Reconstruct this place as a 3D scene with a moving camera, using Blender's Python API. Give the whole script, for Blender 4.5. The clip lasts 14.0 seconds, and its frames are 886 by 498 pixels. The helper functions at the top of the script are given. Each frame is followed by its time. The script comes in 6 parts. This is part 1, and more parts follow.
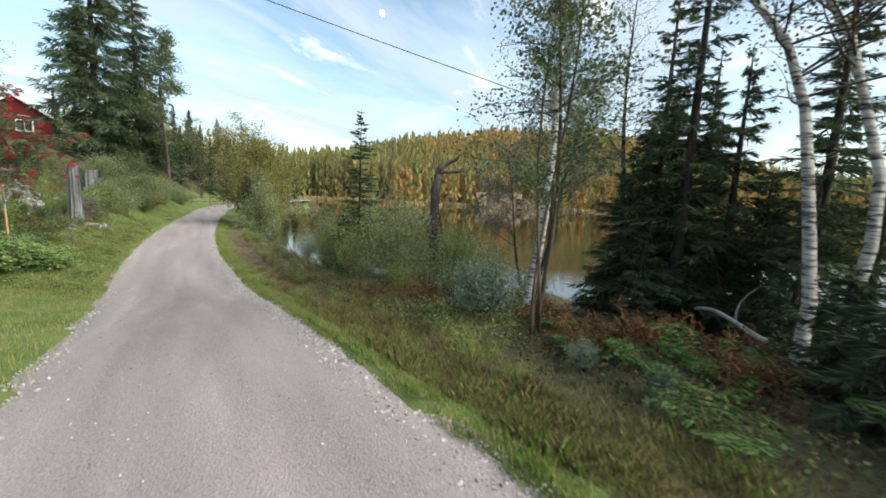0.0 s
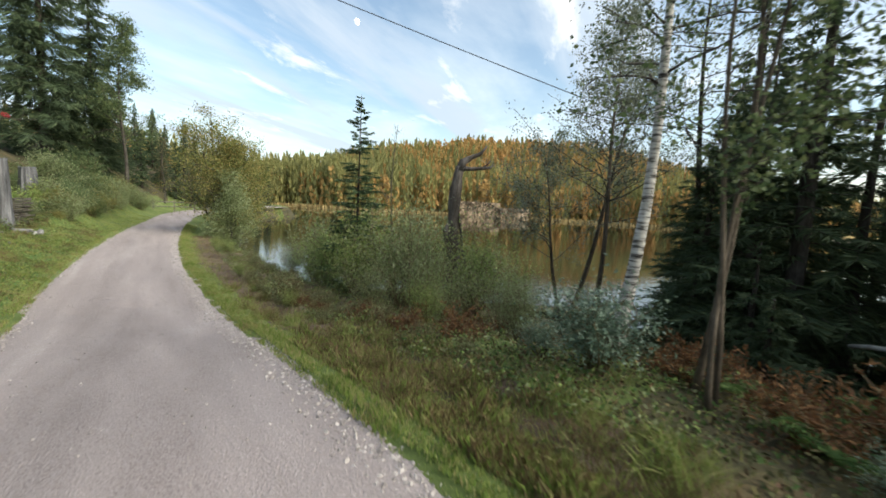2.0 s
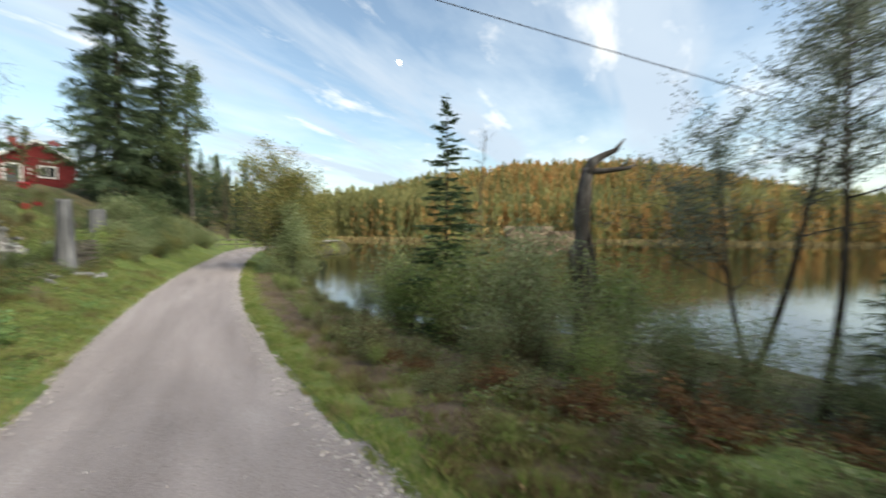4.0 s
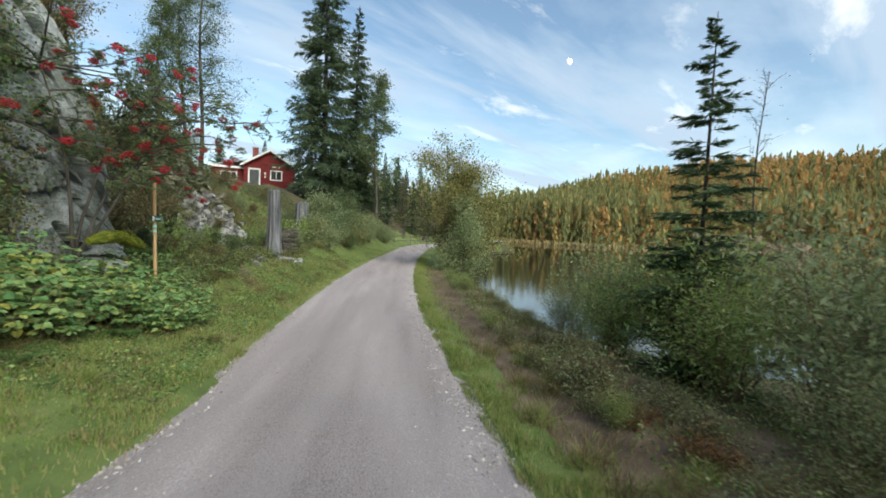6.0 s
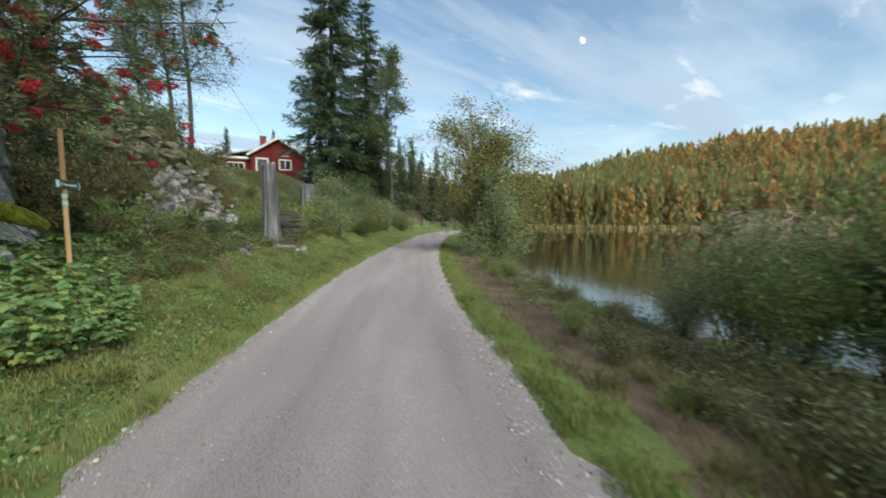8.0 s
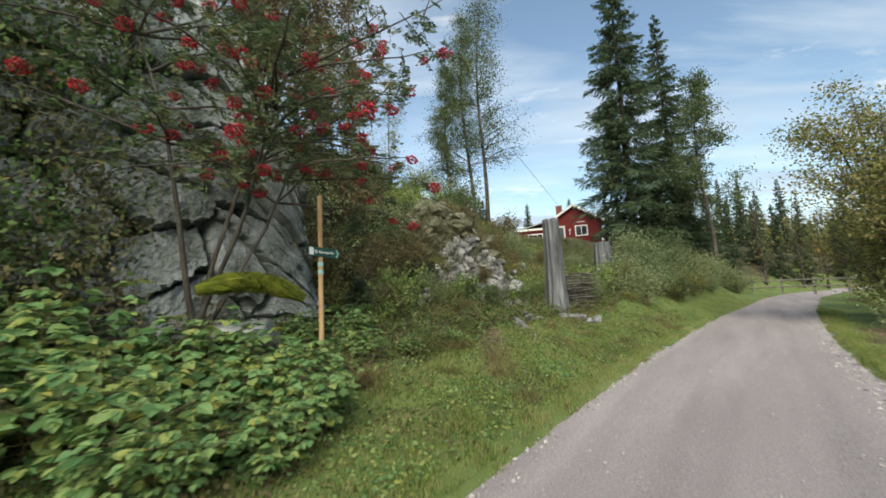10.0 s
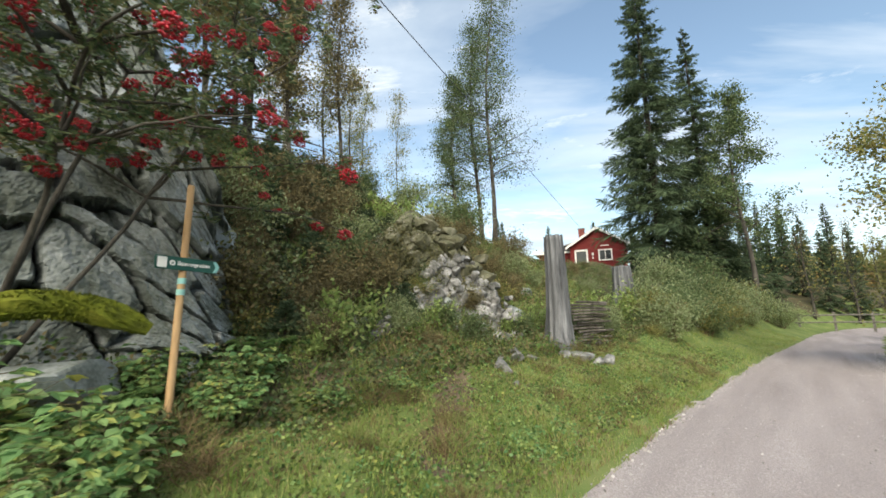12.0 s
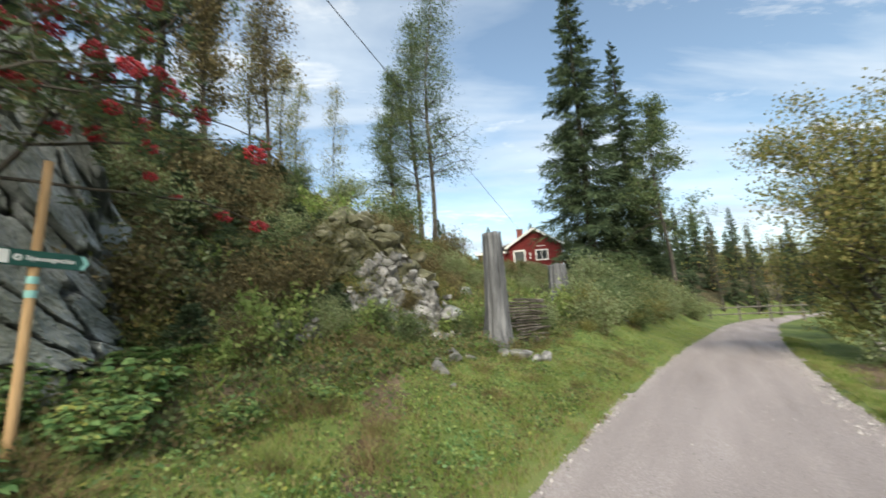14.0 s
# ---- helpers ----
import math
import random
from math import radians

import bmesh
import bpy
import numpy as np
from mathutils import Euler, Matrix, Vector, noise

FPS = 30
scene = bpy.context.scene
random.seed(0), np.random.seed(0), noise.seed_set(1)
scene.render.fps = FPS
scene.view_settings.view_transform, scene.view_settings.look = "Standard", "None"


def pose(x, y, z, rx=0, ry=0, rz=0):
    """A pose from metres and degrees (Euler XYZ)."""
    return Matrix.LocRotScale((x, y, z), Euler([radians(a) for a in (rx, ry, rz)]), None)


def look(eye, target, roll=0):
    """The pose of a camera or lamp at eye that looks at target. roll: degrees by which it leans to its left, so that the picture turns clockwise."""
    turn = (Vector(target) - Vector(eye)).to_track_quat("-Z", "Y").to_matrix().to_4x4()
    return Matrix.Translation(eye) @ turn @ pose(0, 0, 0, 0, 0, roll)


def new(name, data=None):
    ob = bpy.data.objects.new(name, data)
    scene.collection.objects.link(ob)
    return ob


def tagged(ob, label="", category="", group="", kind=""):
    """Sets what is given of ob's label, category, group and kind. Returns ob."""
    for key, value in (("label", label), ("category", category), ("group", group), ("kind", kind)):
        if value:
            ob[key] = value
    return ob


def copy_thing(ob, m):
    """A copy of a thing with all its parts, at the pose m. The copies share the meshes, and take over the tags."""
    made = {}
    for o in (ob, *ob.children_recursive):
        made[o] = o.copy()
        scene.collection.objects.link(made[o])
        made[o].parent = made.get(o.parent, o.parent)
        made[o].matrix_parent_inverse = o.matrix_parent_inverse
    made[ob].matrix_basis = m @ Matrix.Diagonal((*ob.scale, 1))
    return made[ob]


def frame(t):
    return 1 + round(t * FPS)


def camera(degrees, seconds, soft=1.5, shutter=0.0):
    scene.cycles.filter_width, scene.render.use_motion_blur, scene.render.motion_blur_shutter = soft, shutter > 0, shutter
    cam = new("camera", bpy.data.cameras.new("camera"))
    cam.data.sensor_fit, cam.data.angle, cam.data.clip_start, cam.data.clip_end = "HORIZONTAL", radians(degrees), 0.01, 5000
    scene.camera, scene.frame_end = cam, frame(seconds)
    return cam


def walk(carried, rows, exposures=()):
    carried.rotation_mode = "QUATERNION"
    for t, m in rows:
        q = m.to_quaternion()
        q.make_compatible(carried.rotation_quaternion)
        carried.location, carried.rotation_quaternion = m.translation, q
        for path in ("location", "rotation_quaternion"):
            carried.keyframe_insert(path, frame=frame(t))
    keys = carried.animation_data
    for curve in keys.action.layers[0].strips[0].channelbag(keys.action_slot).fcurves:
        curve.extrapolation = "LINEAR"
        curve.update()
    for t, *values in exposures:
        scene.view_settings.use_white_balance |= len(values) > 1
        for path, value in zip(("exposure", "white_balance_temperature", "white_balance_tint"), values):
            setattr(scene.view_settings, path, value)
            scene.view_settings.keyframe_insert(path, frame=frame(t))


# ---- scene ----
cam = camera(95.1, 14.0, 1.7, 0.5)
PATH = [
    (0, (0.159, 0.876, 1.872), (0.126, 2.857, 1.603), 2.86),
    (0.5, (-0.151, 1.396, 1.826), (-0.167, 3.379, 1.564), 3.32),
    (1, (-0.516, 1.971, 1.753), (-0.427, 3.952, 1.497), 3.37),
    (1.5, (-0.871, 2.607, 1.668), (-0.788, 4.592, 1.438), 3.62),
    (2, (-1.187, 3.291, 1.580), (-1.096, 5.277, 1.361), 3.37),
    (2.5, (-1.501, 3.980, 1.501), (-1.348, 5.967, 1.329), 2.90),
    (3, (-1.871, 4.663, 1.435), (-1.681, 6.649, 1.304), 2.18),
    (3.5, (-2.299, 5.335, 1.378), (-2.207, 7.331, 1.295), 1.03),
    (4, (-2.725, 5.962, 1.325), (-2.868, 7.955, 1.234), 0.54),
    (4.2, (-2.887, 6.199, 1.303), (-3.228, 8.168, 1.240), -0.46),
    (6.3, (-4.553, 8.658, 0.921), (-5.444, 10.446, 0.824), 2.51),
    (6.5, (-4.743, 8.925, 0.865), (-5.586, 10.736, 0.775), 2.08),
    (7, (-5.237, 9.603, 0.720), (-6.071, 11.419, 0.625), 2.03),
    (7.5, (-5.732, 10.263, 0.586), (-6.583, 12.065, 0.413), 1.14),
    (8, (-6.227, 10.887, 0.473), (-7.183, 12.637, 0.328), 0.12),
    (8.5, (-6.757, 11.484, 0.384), (-8.008, 13.044, 0.361), -1.19),
    (9, (-7.295, 12.057, 0.320), (-8.990, 13.116, 0.390), -2.03),
    (9.2, (-7.498, 12.277, 0.304), (-9.283, 13.172, 0.410), -3.80),
    (11.3, (-9.131, 14.327, 0.368), (-11.015, 14.919, 0.684), -1.26),
    (11.5, (-9.258, 14.482, 0.381), (-11.145, 15.057, 0.711), -0.97),
    (12, (-9.534, 14.777, 0.408), (-11.417, 15.362, 0.744), -1.13),
    (12.5, (-9.715, 14.912, 0.429), (-11.596, 15.489, 0.788), -1.71),
    (13, (-9.803, 14.938, 0.438), (-11.677, 15.537, 0.798), -2.10),
    (13.5, (-9.846, 14.958, 0.423), (-11.701, 15.601, 0.802), -2.52),
    (14, (-9.881, 15.043, 0.377), (-11.660, 15.892, 0.711), -2.74),
]
walk(cam, [(t, look(eye, target, roll)) for t, eye, target, roll in PATH], [(0.0, 1.38, 6950, 1), (3.0, 1.28, 7250, 3), (6.5, 1.08, 6600, -1), (9.0, .93, 6750, 0), (11.5, 1.42, 7200, 2), (14.0, 1.32, 7150, 2)])
# ---- light ----
SUN_EL, SUN_ROT = radians(37.0), radians(115.0)
world = bpy.data.worlds.new("world")
scene.world = world
world.use_nodes = True
wn, wl = world.node_tree.nodes, world.node_tree.links
wn.clear()
w_out = wn.new("ShaderNodeOutputWorld")
w_bg = wn.new("ShaderNodeBackground")
w_sky = wn.new("ShaderNodeTexSky")
w_sky.sky_type, w_sky.sun_disc = "NISHITA", False
w_sky.sun_elevation, w_sky.sun_rotation = SUN_EL, SUN_ROT
w_sky.air_density, w_sky.dust_density, w_sky.ozone_density = 1.0, 2.0, 1.0
w_bg.inputs["Strength"].default_value = 0.108
# flat cloud layer: the sky's direction is laid out on a level sheet, so that the streaks run together at the horizon
w_co = wn.new("ShaderNodeTexCoord")
w_sep = wn.new("ShaderNodeSeparateXYZ")
wl.new(w_co.outputs["Generated"], w_sep.inputs["Vector"])


def sky_math(kind, a, c):
    k = wn.new("ShaderNodeMath")
    k.operation = kind
    for slot, value in zip(k.inputs, (a, c)):
        if isinstance(value, float):
            slot.default_value = value
        else:
            wl.new(value, slot)
    return k.outputs[0]


w_up = sky_math("ADD", sky_math("MAXIMUM", w_sep.outputs["Z"], 0.0), 0.10)
w_flat = wn.new("ShaderNodeCombineXYZ")
wl.new(sky_math("DIVIDE", w_sep.outputs["X"], w_up), w_flat.inputs["X"])
wl.new(sky_math("DIVIDE", w_sep.outputs["Y"], w_up), w_flat.inputs["Y"])


def cloud_layer(turn, scale, size, lo, hi, most, shift, detail=7.0, rough=0.55):
    tilt, mp, no, ra = wn.new("ShaderNodeMapping"), wn.new("ShaderNodeMapping"), wn.new("ShaderNodeTexNoise"), wn.new("ShaderNodeMapRange")
    tilt.inputs["Rotation"].default_value = (0, 0, radians(turn))
    mp.inputs["Scale"].default_value, mp.inputs["Location"].default_value = scale, shift
    no.inputs["Scale"].default_value, no.inputs["Detail"].default_value = size, detail
    no.inputs["Roughness"].default_value, no.inputs["Distortion"].default_value = rough, 0.3
    ra.inputs["From Min"].default_value, ra.inputs["From Max"].default_value, ra.inputs["To Max"].default_value = lo, hi, most
    wl.new(w_flat.outputs["Vector"], tilt.inputs["Vector"])
    wl.new(tilt.outputs["Vector"], mp.inputs["Vector"])
    wl.new(mp.outputs["Vector"], no.inputs["Vector"])
    wl.new(no.outputs["Fac"], ra.inputs["Value"])
    return ra.outputs["Result"]


def over(under, colour, amount):
    k = wn.new("ShaderNodeMix")
    k.data_type = "RGBA"
    k.inputs["B"].default_value = (*colour, 1)
    wl.new(amount, k.inputs["Factor"])
    wl.new(under, k.inputs["A"])
    return k.outputs["Result"]


w_col = over(w_sky.outputs["Color"], (5.3, 5.6, 6.3), cloud_layer(24, (1.5, .8, 1), 0.75, .44, .80, .6, (3.1, 1.2, 0)))
w_col = over(w_col, (2.7, 3.2, 4.2), cloud_layer(22, (1.9, .40, 1), 0.95, .49, .61, .85, (0.35, 7.4, 0)))
w_col = over(w_col, (6.6, 6.3, 6.4), cloud_layer(24, (2.2, .9, 1), 1.5, .58, .78, .7, (8.4, 2.7, 0), 9.0, .62))
wl.new(w_col, w_bg.inputs["Color"])
wl.new(w_bg.outputs["Background"], w_out.inputs["Surface"])

sun = new("sun", bpy.data.lights.new("sun", "SUN"))
sun.data.energy, sun.data.angle, sun.data.color = 2.0, radians(50), (1.0, 0.95, 0.88)
sun.matrix_world = look((0, 0, 60), (-math.sin(SUN_ROT) * 50, -math.cos(SUN_ROT) * 50, 60 - 50 * math.tan(SUN_EL)))

# ---- plan: s runs along the road, v to its right ----
YAW = radians(32.5)
UX, UY = -math.sin(YAW), math.cos(YAW)
rng = np.random.default_rng(11)


def W(s, v):
    return s * UX + v * UY, s * UY - v * UX


def SV(x, y):
    return x * UX + y * UY, x * UY - y * UX


ROAD_S = (-40, 0, 3.4, 6.5, 9.3, 12.5, 14.5, 20, 55, 90)
ROAD_Z = (3.2, 0.42, 0.08, -0.22, -0.58, -1.0, -1.16, -1.15, -1.15, -0.6)
EDGE_S = (-40, 0, 5, 10, 16, 20, 26, 30, 36, 42, 50, 56, 62, 70, 85)
EDGE_L = (-1.2, -1.0, -0.95, -1.3, -1.75, -1.85, -1.72, -1.5, -1.1, -0.5, 0.3, 0.9, 2.6, 6.5, 17)
EDGE_R = (2.4, 2.4, 2.22, 2.08, 1.8, 1.5, 1.55, 1.7, 2.1, 2.6, 3.5, 4.4, 6.3, 10.4, 21)
SHORE_S = (-80, -20, 4, 9, 14, 18, 22, 26, 30, 34, 45, 60, 100, 154, 400)
SHORE_V = (60, 22, 15, 14, 13, 9.5, 5.6, 4.75, 4.6, 4.5, 5.6, 9, 22, 36, 120)
LAKE = -2.3


FINE_S = np.arange(-60, 120, 0.25)
_k = np.exp(-np.linspace(-2.2, 2.2, 29) ** 2)
_k /= _k.sum()


def soften(values):
    line = np.interp(FINE_S, EDGE_S, values)
    return np.convolve(np.pad(line, 14, mode="edge"), _k, mode="valid")


FINE_L, FINE_R = soften(EDGE_L), soften(EDGE_R)


def edge_l(s):
    return np.interp(s, FINE_S, FINE_L)


def edge_r(s):
    return np.interp(s, FINE_S, FINE_R)


def road_z(s):
    return np.interp(s, ROAD_S, ROAD_Z)


LEFT_S = np.array((-20, 5, 13, 15, 20.5, 22.5, 25, 28, 33, 40, 60, 110))
LEFT_D = np.array((0, 1.5, 2.5, 4, 5.5, 7, 9, 12, 20, 40))
LEFT_H = np.array((
    (0, .15, .35, .9, 1.5, 2.2, 3.2, 4.5, 7, 10), (0, .15, .35, .9, 1.5, 2.2, 3.2, 4.5, 7, 10),
    (0, .2, .4, 1.0, 1.9, 3.2, 4.8, 6.5, 9, 11), (0, .2, .45, .9, 1.9, 5, 7, 8, 9, 11),
    (0, .25, .5, 1.0, 1.8, 4.8, 6.8, 8, 9, 11), (0, .35, .6, 1.1, 1.9, 4, 6.3, 7.1, 8, 10),
    (0, .35, .7, 1.2, 2.1, 3.6, 6.0, 7.0, 7.4, 9), (0, .4, .75, 1.3, 2.3, 3.6, 5.6, 6.2, 7, 9),
    (0, .4, .9, 1.6, 2.4, 3.4, 4.6, 5, 6, 8), (0, .5, 1.3, 2.2, 2.8, 3.3, 4.2, 5, 6, 8),
    (0, .5, 1.3, 2.2, 2.8, 3.5, 4.5, 5.8, 6.5, 8), (0, .3, .6, 1, 1.5, 2, 3, 4, 6, 10)))


def table(s, d):
    s, d = np.clip(s, LEFT_S[0], LEFT_S[-1]), np.clip(d, 0, 40)
    i = np.clip(np.searchsorted(LEFT_S, s) - 1, 0, len(LEFT_S) - 2)
    j = np.clip(np.searchsorted(LEFT_D, d) - 1, 0, len(LEFT_D) - 2)
    a = (s - LEFT_S[i]) / (LEFT_S[i + 1] - LEFT_S[i])
    b = (d - LEFT_D[j]) / (LEFT_D[j + 1] - LEFT_D[j])
    return ((1 - a) * (1 - b) * LEFT_H[i, j] + a * (1 - b) * LEFT_H[i + 1, j]
            + (1 - a) * b * LEFT_H[i, j + 1] + a * b * LEFT_H[i + 1, j + 1])


def step(a, b, x):
    k = np.clip((x - a) / (b - a), 0, 1)
    return k * k * (3 - 2 * k)


def waves(x, y, size, seed):
    r = np.random.default_rng(seed)
    out = 0 * x
    for k in range(9):
        a, f, p = r.uniform(0, 6.28), r.uniform(0.6, 1.9) / size, r.uniform(0, 6.28)
        out = out + np.sin((x * math.cos(a) + y * math.sin(a)) * f * 6.28 + p)
    return out / 4.0


def far_shore(x):
    return 150 + 5 * np.sin(x / 23.0) + 3 * np.sin(x / 9.0 + 1)


def hill_top(x):
    return np.interp(x, (-260, -140, -95, -60, -25, 20, 70, 120, 190, 300), (6, 7, 10, 17, 26, 34, 36, 31, 15, 10))


def ground_z(x, y):
    """Height of the ground at a place (numbers or arrays)."""
    x, y = np.asarray(x, float), np.asarray(y, float)
    s, v = SV(x, y)
    el, er, zr, sh = edge_l(s), edge_r(s), road_z(s), np.interp(s, SHORE_S, SHORE_V)
    far = step(62, 110, s)
    d = np.maximum(el - v, 0)
    left = zr + table(s, d) + np.minimum(d, 3) * 0.045 * waves(x, y, 2.2, 3) + np.minimum(d / 6, 1) * 0.25 * waves(x, y, 7, 4)
    e = np.maximum(v - er, 0)
    w = np.maximum(sh - er, 1.2)
    low = zr - 0.10 * np.minimum(e, 0.8) - (zr - LAKE + 0.0) * step(0.55, 1.0, np.minimum(e / w, 1) * 0.45 + 0.55 * step(0.5, np.minimum(4.2, w), e))
    low = low + 0.05 * waves(x, y, 1.6, 5) * np.minimum(e / 2, 1) + 0.10 * waves(x, y, 5, 6) * np.minimum(e / 3, 1) * (v < sh)
    bed = LAKE - 0.9 * step(0, 4, v - sh + 0.5 * waves(x, y, 4, 8)) + 0.06
    right = np.where(e < w, np.maximum(low, LAKE + 0.06 * (e < 0.9 * w)), bed)
    z = np.where(v < el, left, np.where(v > er, right, zr - 0.06))
    z = z - 1.0 * np.exp(-(((s - 4.7) / 1.2) ** 2 + ((v - 9.35) / 1.3) ** 2))
    z = z - .35 * np.exp(-(((s - 3.8) / .75) ** 2 + ((v - 7.05) / .55) ** 2))
    # beyond the lake
    up = far_shore(x) - 2
    hill = LAKE + step(0, 2.5, y - up) * 0.8 + step(4, 110, y - up) * hill_top(x) + 0.6 * waves(x, y, 40, 9) * step(5, 40, y - up)
    z = np.where(y > up, np.maximum(z, hill), z)
    # wooded rise behind the start of the walk
    z = z + 9 * step(28, 95, -y)
    east = step(60, 150, x - 0.2 * y) * step(-40, 60, 110 - y)
    z = np.where(x > 60, np.maximum(z, LAKE - 0.9 + 14 * east), z)
    return z


def gz(s, v):
    return float(ground_z(*W(s, v)))


# ---- materials ----
def material(name, colours, scale=8.0, rough=0.85, bump=0.3, fine=60.0, metal=0.0, stretch=(1, 1, 1), island=0.0, through_light=0.0, spec=0.3, detail=6.0, bump_size=0.02, big=1.35, small=0.45, streak=None):
    """Two scales of noise between the colours; island: how far separate pieces differ; through_light: share of light let through."""
    m = bpy.data.materials.new(name)
    m.use_nodes = True
    n, l = m.node_tree.nodes, m.node_tree.links
    b = n["Principled BSDF"]
    b.inputs["Roughness"].default_value, b.inputs["Metallic"].default_value = rough, metal
    b.inputs["Specular IOR Level"].default_value = spec
    co, mp = n.new("ShaderNodeTexCoord"), n.new("ShaderNodeMapping")
    mp.inputs["Scale"].default_value = stretch
    l.new(co.outputs["Object"], mp.inputs["Vector"])
    lo, hi = n.new("ShaderNodeTexNoise"), n.new("ShaderNodeTexNoise")
    lo.inputs["Scale"].default_value, hi.inputs["Scale"].default_value = scale, fine
    lo.inputs["Detail"].default_value, hi.inputs["Detail"].default_value = detail, 4.0
    for t in (lo, hi):
        l.new(mp.outputs["Vector"], t.inputs["Vector"])
    if streak:
        turn, m2 = n.new("ShaderNodeMapping"), n.new("ShaderNodeMapping")
        turn.inputs["Rotation"].default_value = (0, 0, -YAW)
        m2.inputs["Scale"].default_value = streak
        l.new(co.outputs["Object"], turn.inputs["Vector"])
        l.new(turn.outputs["Vector"], m2.inputs["Vector"])
        l.new(m2.outputs["Vector"], lo.inputs["Vector"])
    mix = n.new("ShaderNodeMath")
    mix.operation = "MULTIPLY_ADD"
    l.new(hi.outputs["Fac"], mix.inputs[0])
    mix.inputs[1].default_value = small
    off = n.new("ShaderNodeMath")
    off.operation = "MULTIPLY_ADD"
    l.new(lo.outputs["Fac"], off.inputs[0])
    off.inputs[1].default_value, off.inputs[2].default_value = big, 0.5 - 0.5 * big - 0.5 * small
    l.new(off.outputs[0], mix.inputs[2])
    fac = mix.outputs[0]
    if island:
        g = n.new("ShaderNodeNewGeometry")
        k = n.new("ShaderNodeMix")
        k.inputs["Factor"].default_value = island
        l.new(fac, k.inputs["A"])
        l.new(g.outputs["Random Per Island"], k.inputs["B"])
        fac = k.outputs["Result"]
    ramp = n.new("ShaderNodeValToRGB")
    el = ramp.color_ramp.elements
    while len(el) < len(colours):
        el.new(0.5)
    for k, c in enumerate(colours):
        el[k].position = 0.18 + 0.64 * k / max(1, len(colours) - 1)
        el[k].color = (*c, 1)
    l.new(fac, ramp.inputs["Fac"])
    l.new(ramp.outputs["Color"], b.inputs["Base Color"])
    if bump:
        bp = n.new("ShaderNodeBump")
        bp.inputs["Strength"].default_value, bp.inputs["Distance"].default_value = bump, bump_size
        l.new(mix.outputs[0], bp.inputs["Height"])
        l.new(bp.outputs["Normal"], b.inputs["Normal"])
    if through_light:
        tr, ms = n.new("ShaderNodeBsdfTranslucent"), n.new("ShaderNodeMixShader")
        l.new(ramp.outputs["Color"], tr.inputs["Color"])
        ms.inputs["Fac"].default_value = through_light
        l.new(b.outputs["BSDF"], ms.inputs[1])
        l.new(tr.outputs["BSDF"], ms.inputs[2])
        l.new(ms.outputs["Shader"], n["Material Output"].inputs["Surface"])
    return m


M_GRAVEL = material("gravel", ((.147, .123, .122), (.265, .229, .228), (.332, .288, .287), (.475, .427, .427)), 1.6, 0.95, 1.0, 62, bump_size=0.016, big=0.75, small=1.0, streak=(1.0, .10, 1.0))
M_STONE = material("road_stone", ((.18, .165, .16), (.32, .295, .285), (.46, .43, .42)), 20, 0.9, 0.4, 120, island=0.7)
M_GRASSY = material("grass_soil", ((.06, .085, .024), (.11, .15, .042), (.165, .18, .065)), 1.2, 0.95, 0.8, 40, bump_size=0.03)
M_BANK = material("bank_earth", ((.045, .032, .022), (.105, .075, .052), (.19, .14, .10)), 1.6, 0.95, 0.9, 35, bump_size=0.04)
M_FLOOR = material("forest_floor", ((.03, .028, .015), (.065, .06, .03), (.115, .085, .045)), 1.0, 0.95, 0.9, 25, bump_size=0.05)
M_GRASS = material("grass_blade", ((.085, .13, .032), (.165, .25, .055), (.25, .315, .085), (.37, .35, .16), (.29, .22, .12)), 0.8, 0.7, 0, 8, island=0.5, through_light=0.35)
M_STRAW = material("dry_grass", ((.09, .06, .03), (.16, .115, .06), (.25, .19, .10)), 1.5, 0.8, 0, 8, island=0.7, through_light=0.2)
M_ROCK = material("granite", ((.045, .05, .038), (.14, .157, .142), (.26, .28, .28), (.45, .475, .48)), 1.5, 0.85, 0.8, 26, bump_size=0.03, detail=9)
M_ROCKW = material("pale_rock", ((.035, .033, .03), (.12, .12, .115), (.25, .245, .245), (.42, .415, .41)), 3.0, 0.85, 0.8, 26, bump_size=0.03, detail=9)
M_FARROCK = material("far_rock", ((.13, .10, .06), (.22, .165, .11), (.32, .245, .175)), .35, 0.9, 0.6, 3.0, bump_size=0.1)
M_MOSSROCK = material("mossy_rock", ((.028, .028, .018), (.075, .075, .045), (.13, .125, .085), (.26, .25, .22)), 3.2, 0.9, 0.9, 24, bump_size=0.03, detail=9)
M_MOSS = material("moss", ((.05, .06, .008), (.11, .13, .012), (.2, .2, .03)), 6, 1.0, 1.0, 90, bump_size=0.02)
M_BARK = material("dark_bark", ((.018, .015, .012), (.045, .038, .032), (.10, .09, .078)), 6, 0.95, 1.0, 40, stretch=(1, 1, .25), bump_size=0.02)
M_BIRCH = material("birch_bark", ((.022, .02, .018), (.13, .12, .11), (.42, .40, .375), (.52, .50, .47), (.62, .6, .56)), 4.2, 0.75, 0.5, 22, stretch=(1, 1, 5.5), bump_size=0.01, big=1.7)
M_GREYBARK = material("grey_bark", ((.025, .022, .018), (.06, .053, .045), (.12, .11, .095)), 5, 0.9, 0.8, 40, stretch=(1, 1, .4), bump_size=0.01)
M_BARKL = material("alder_bark", ((.03, .025, .018), (.085, .068, .05), (.16, .13, .10)), 5, 0.9, 0.8, 40, stretch=(1, 1, .4), bump_size=0.01)
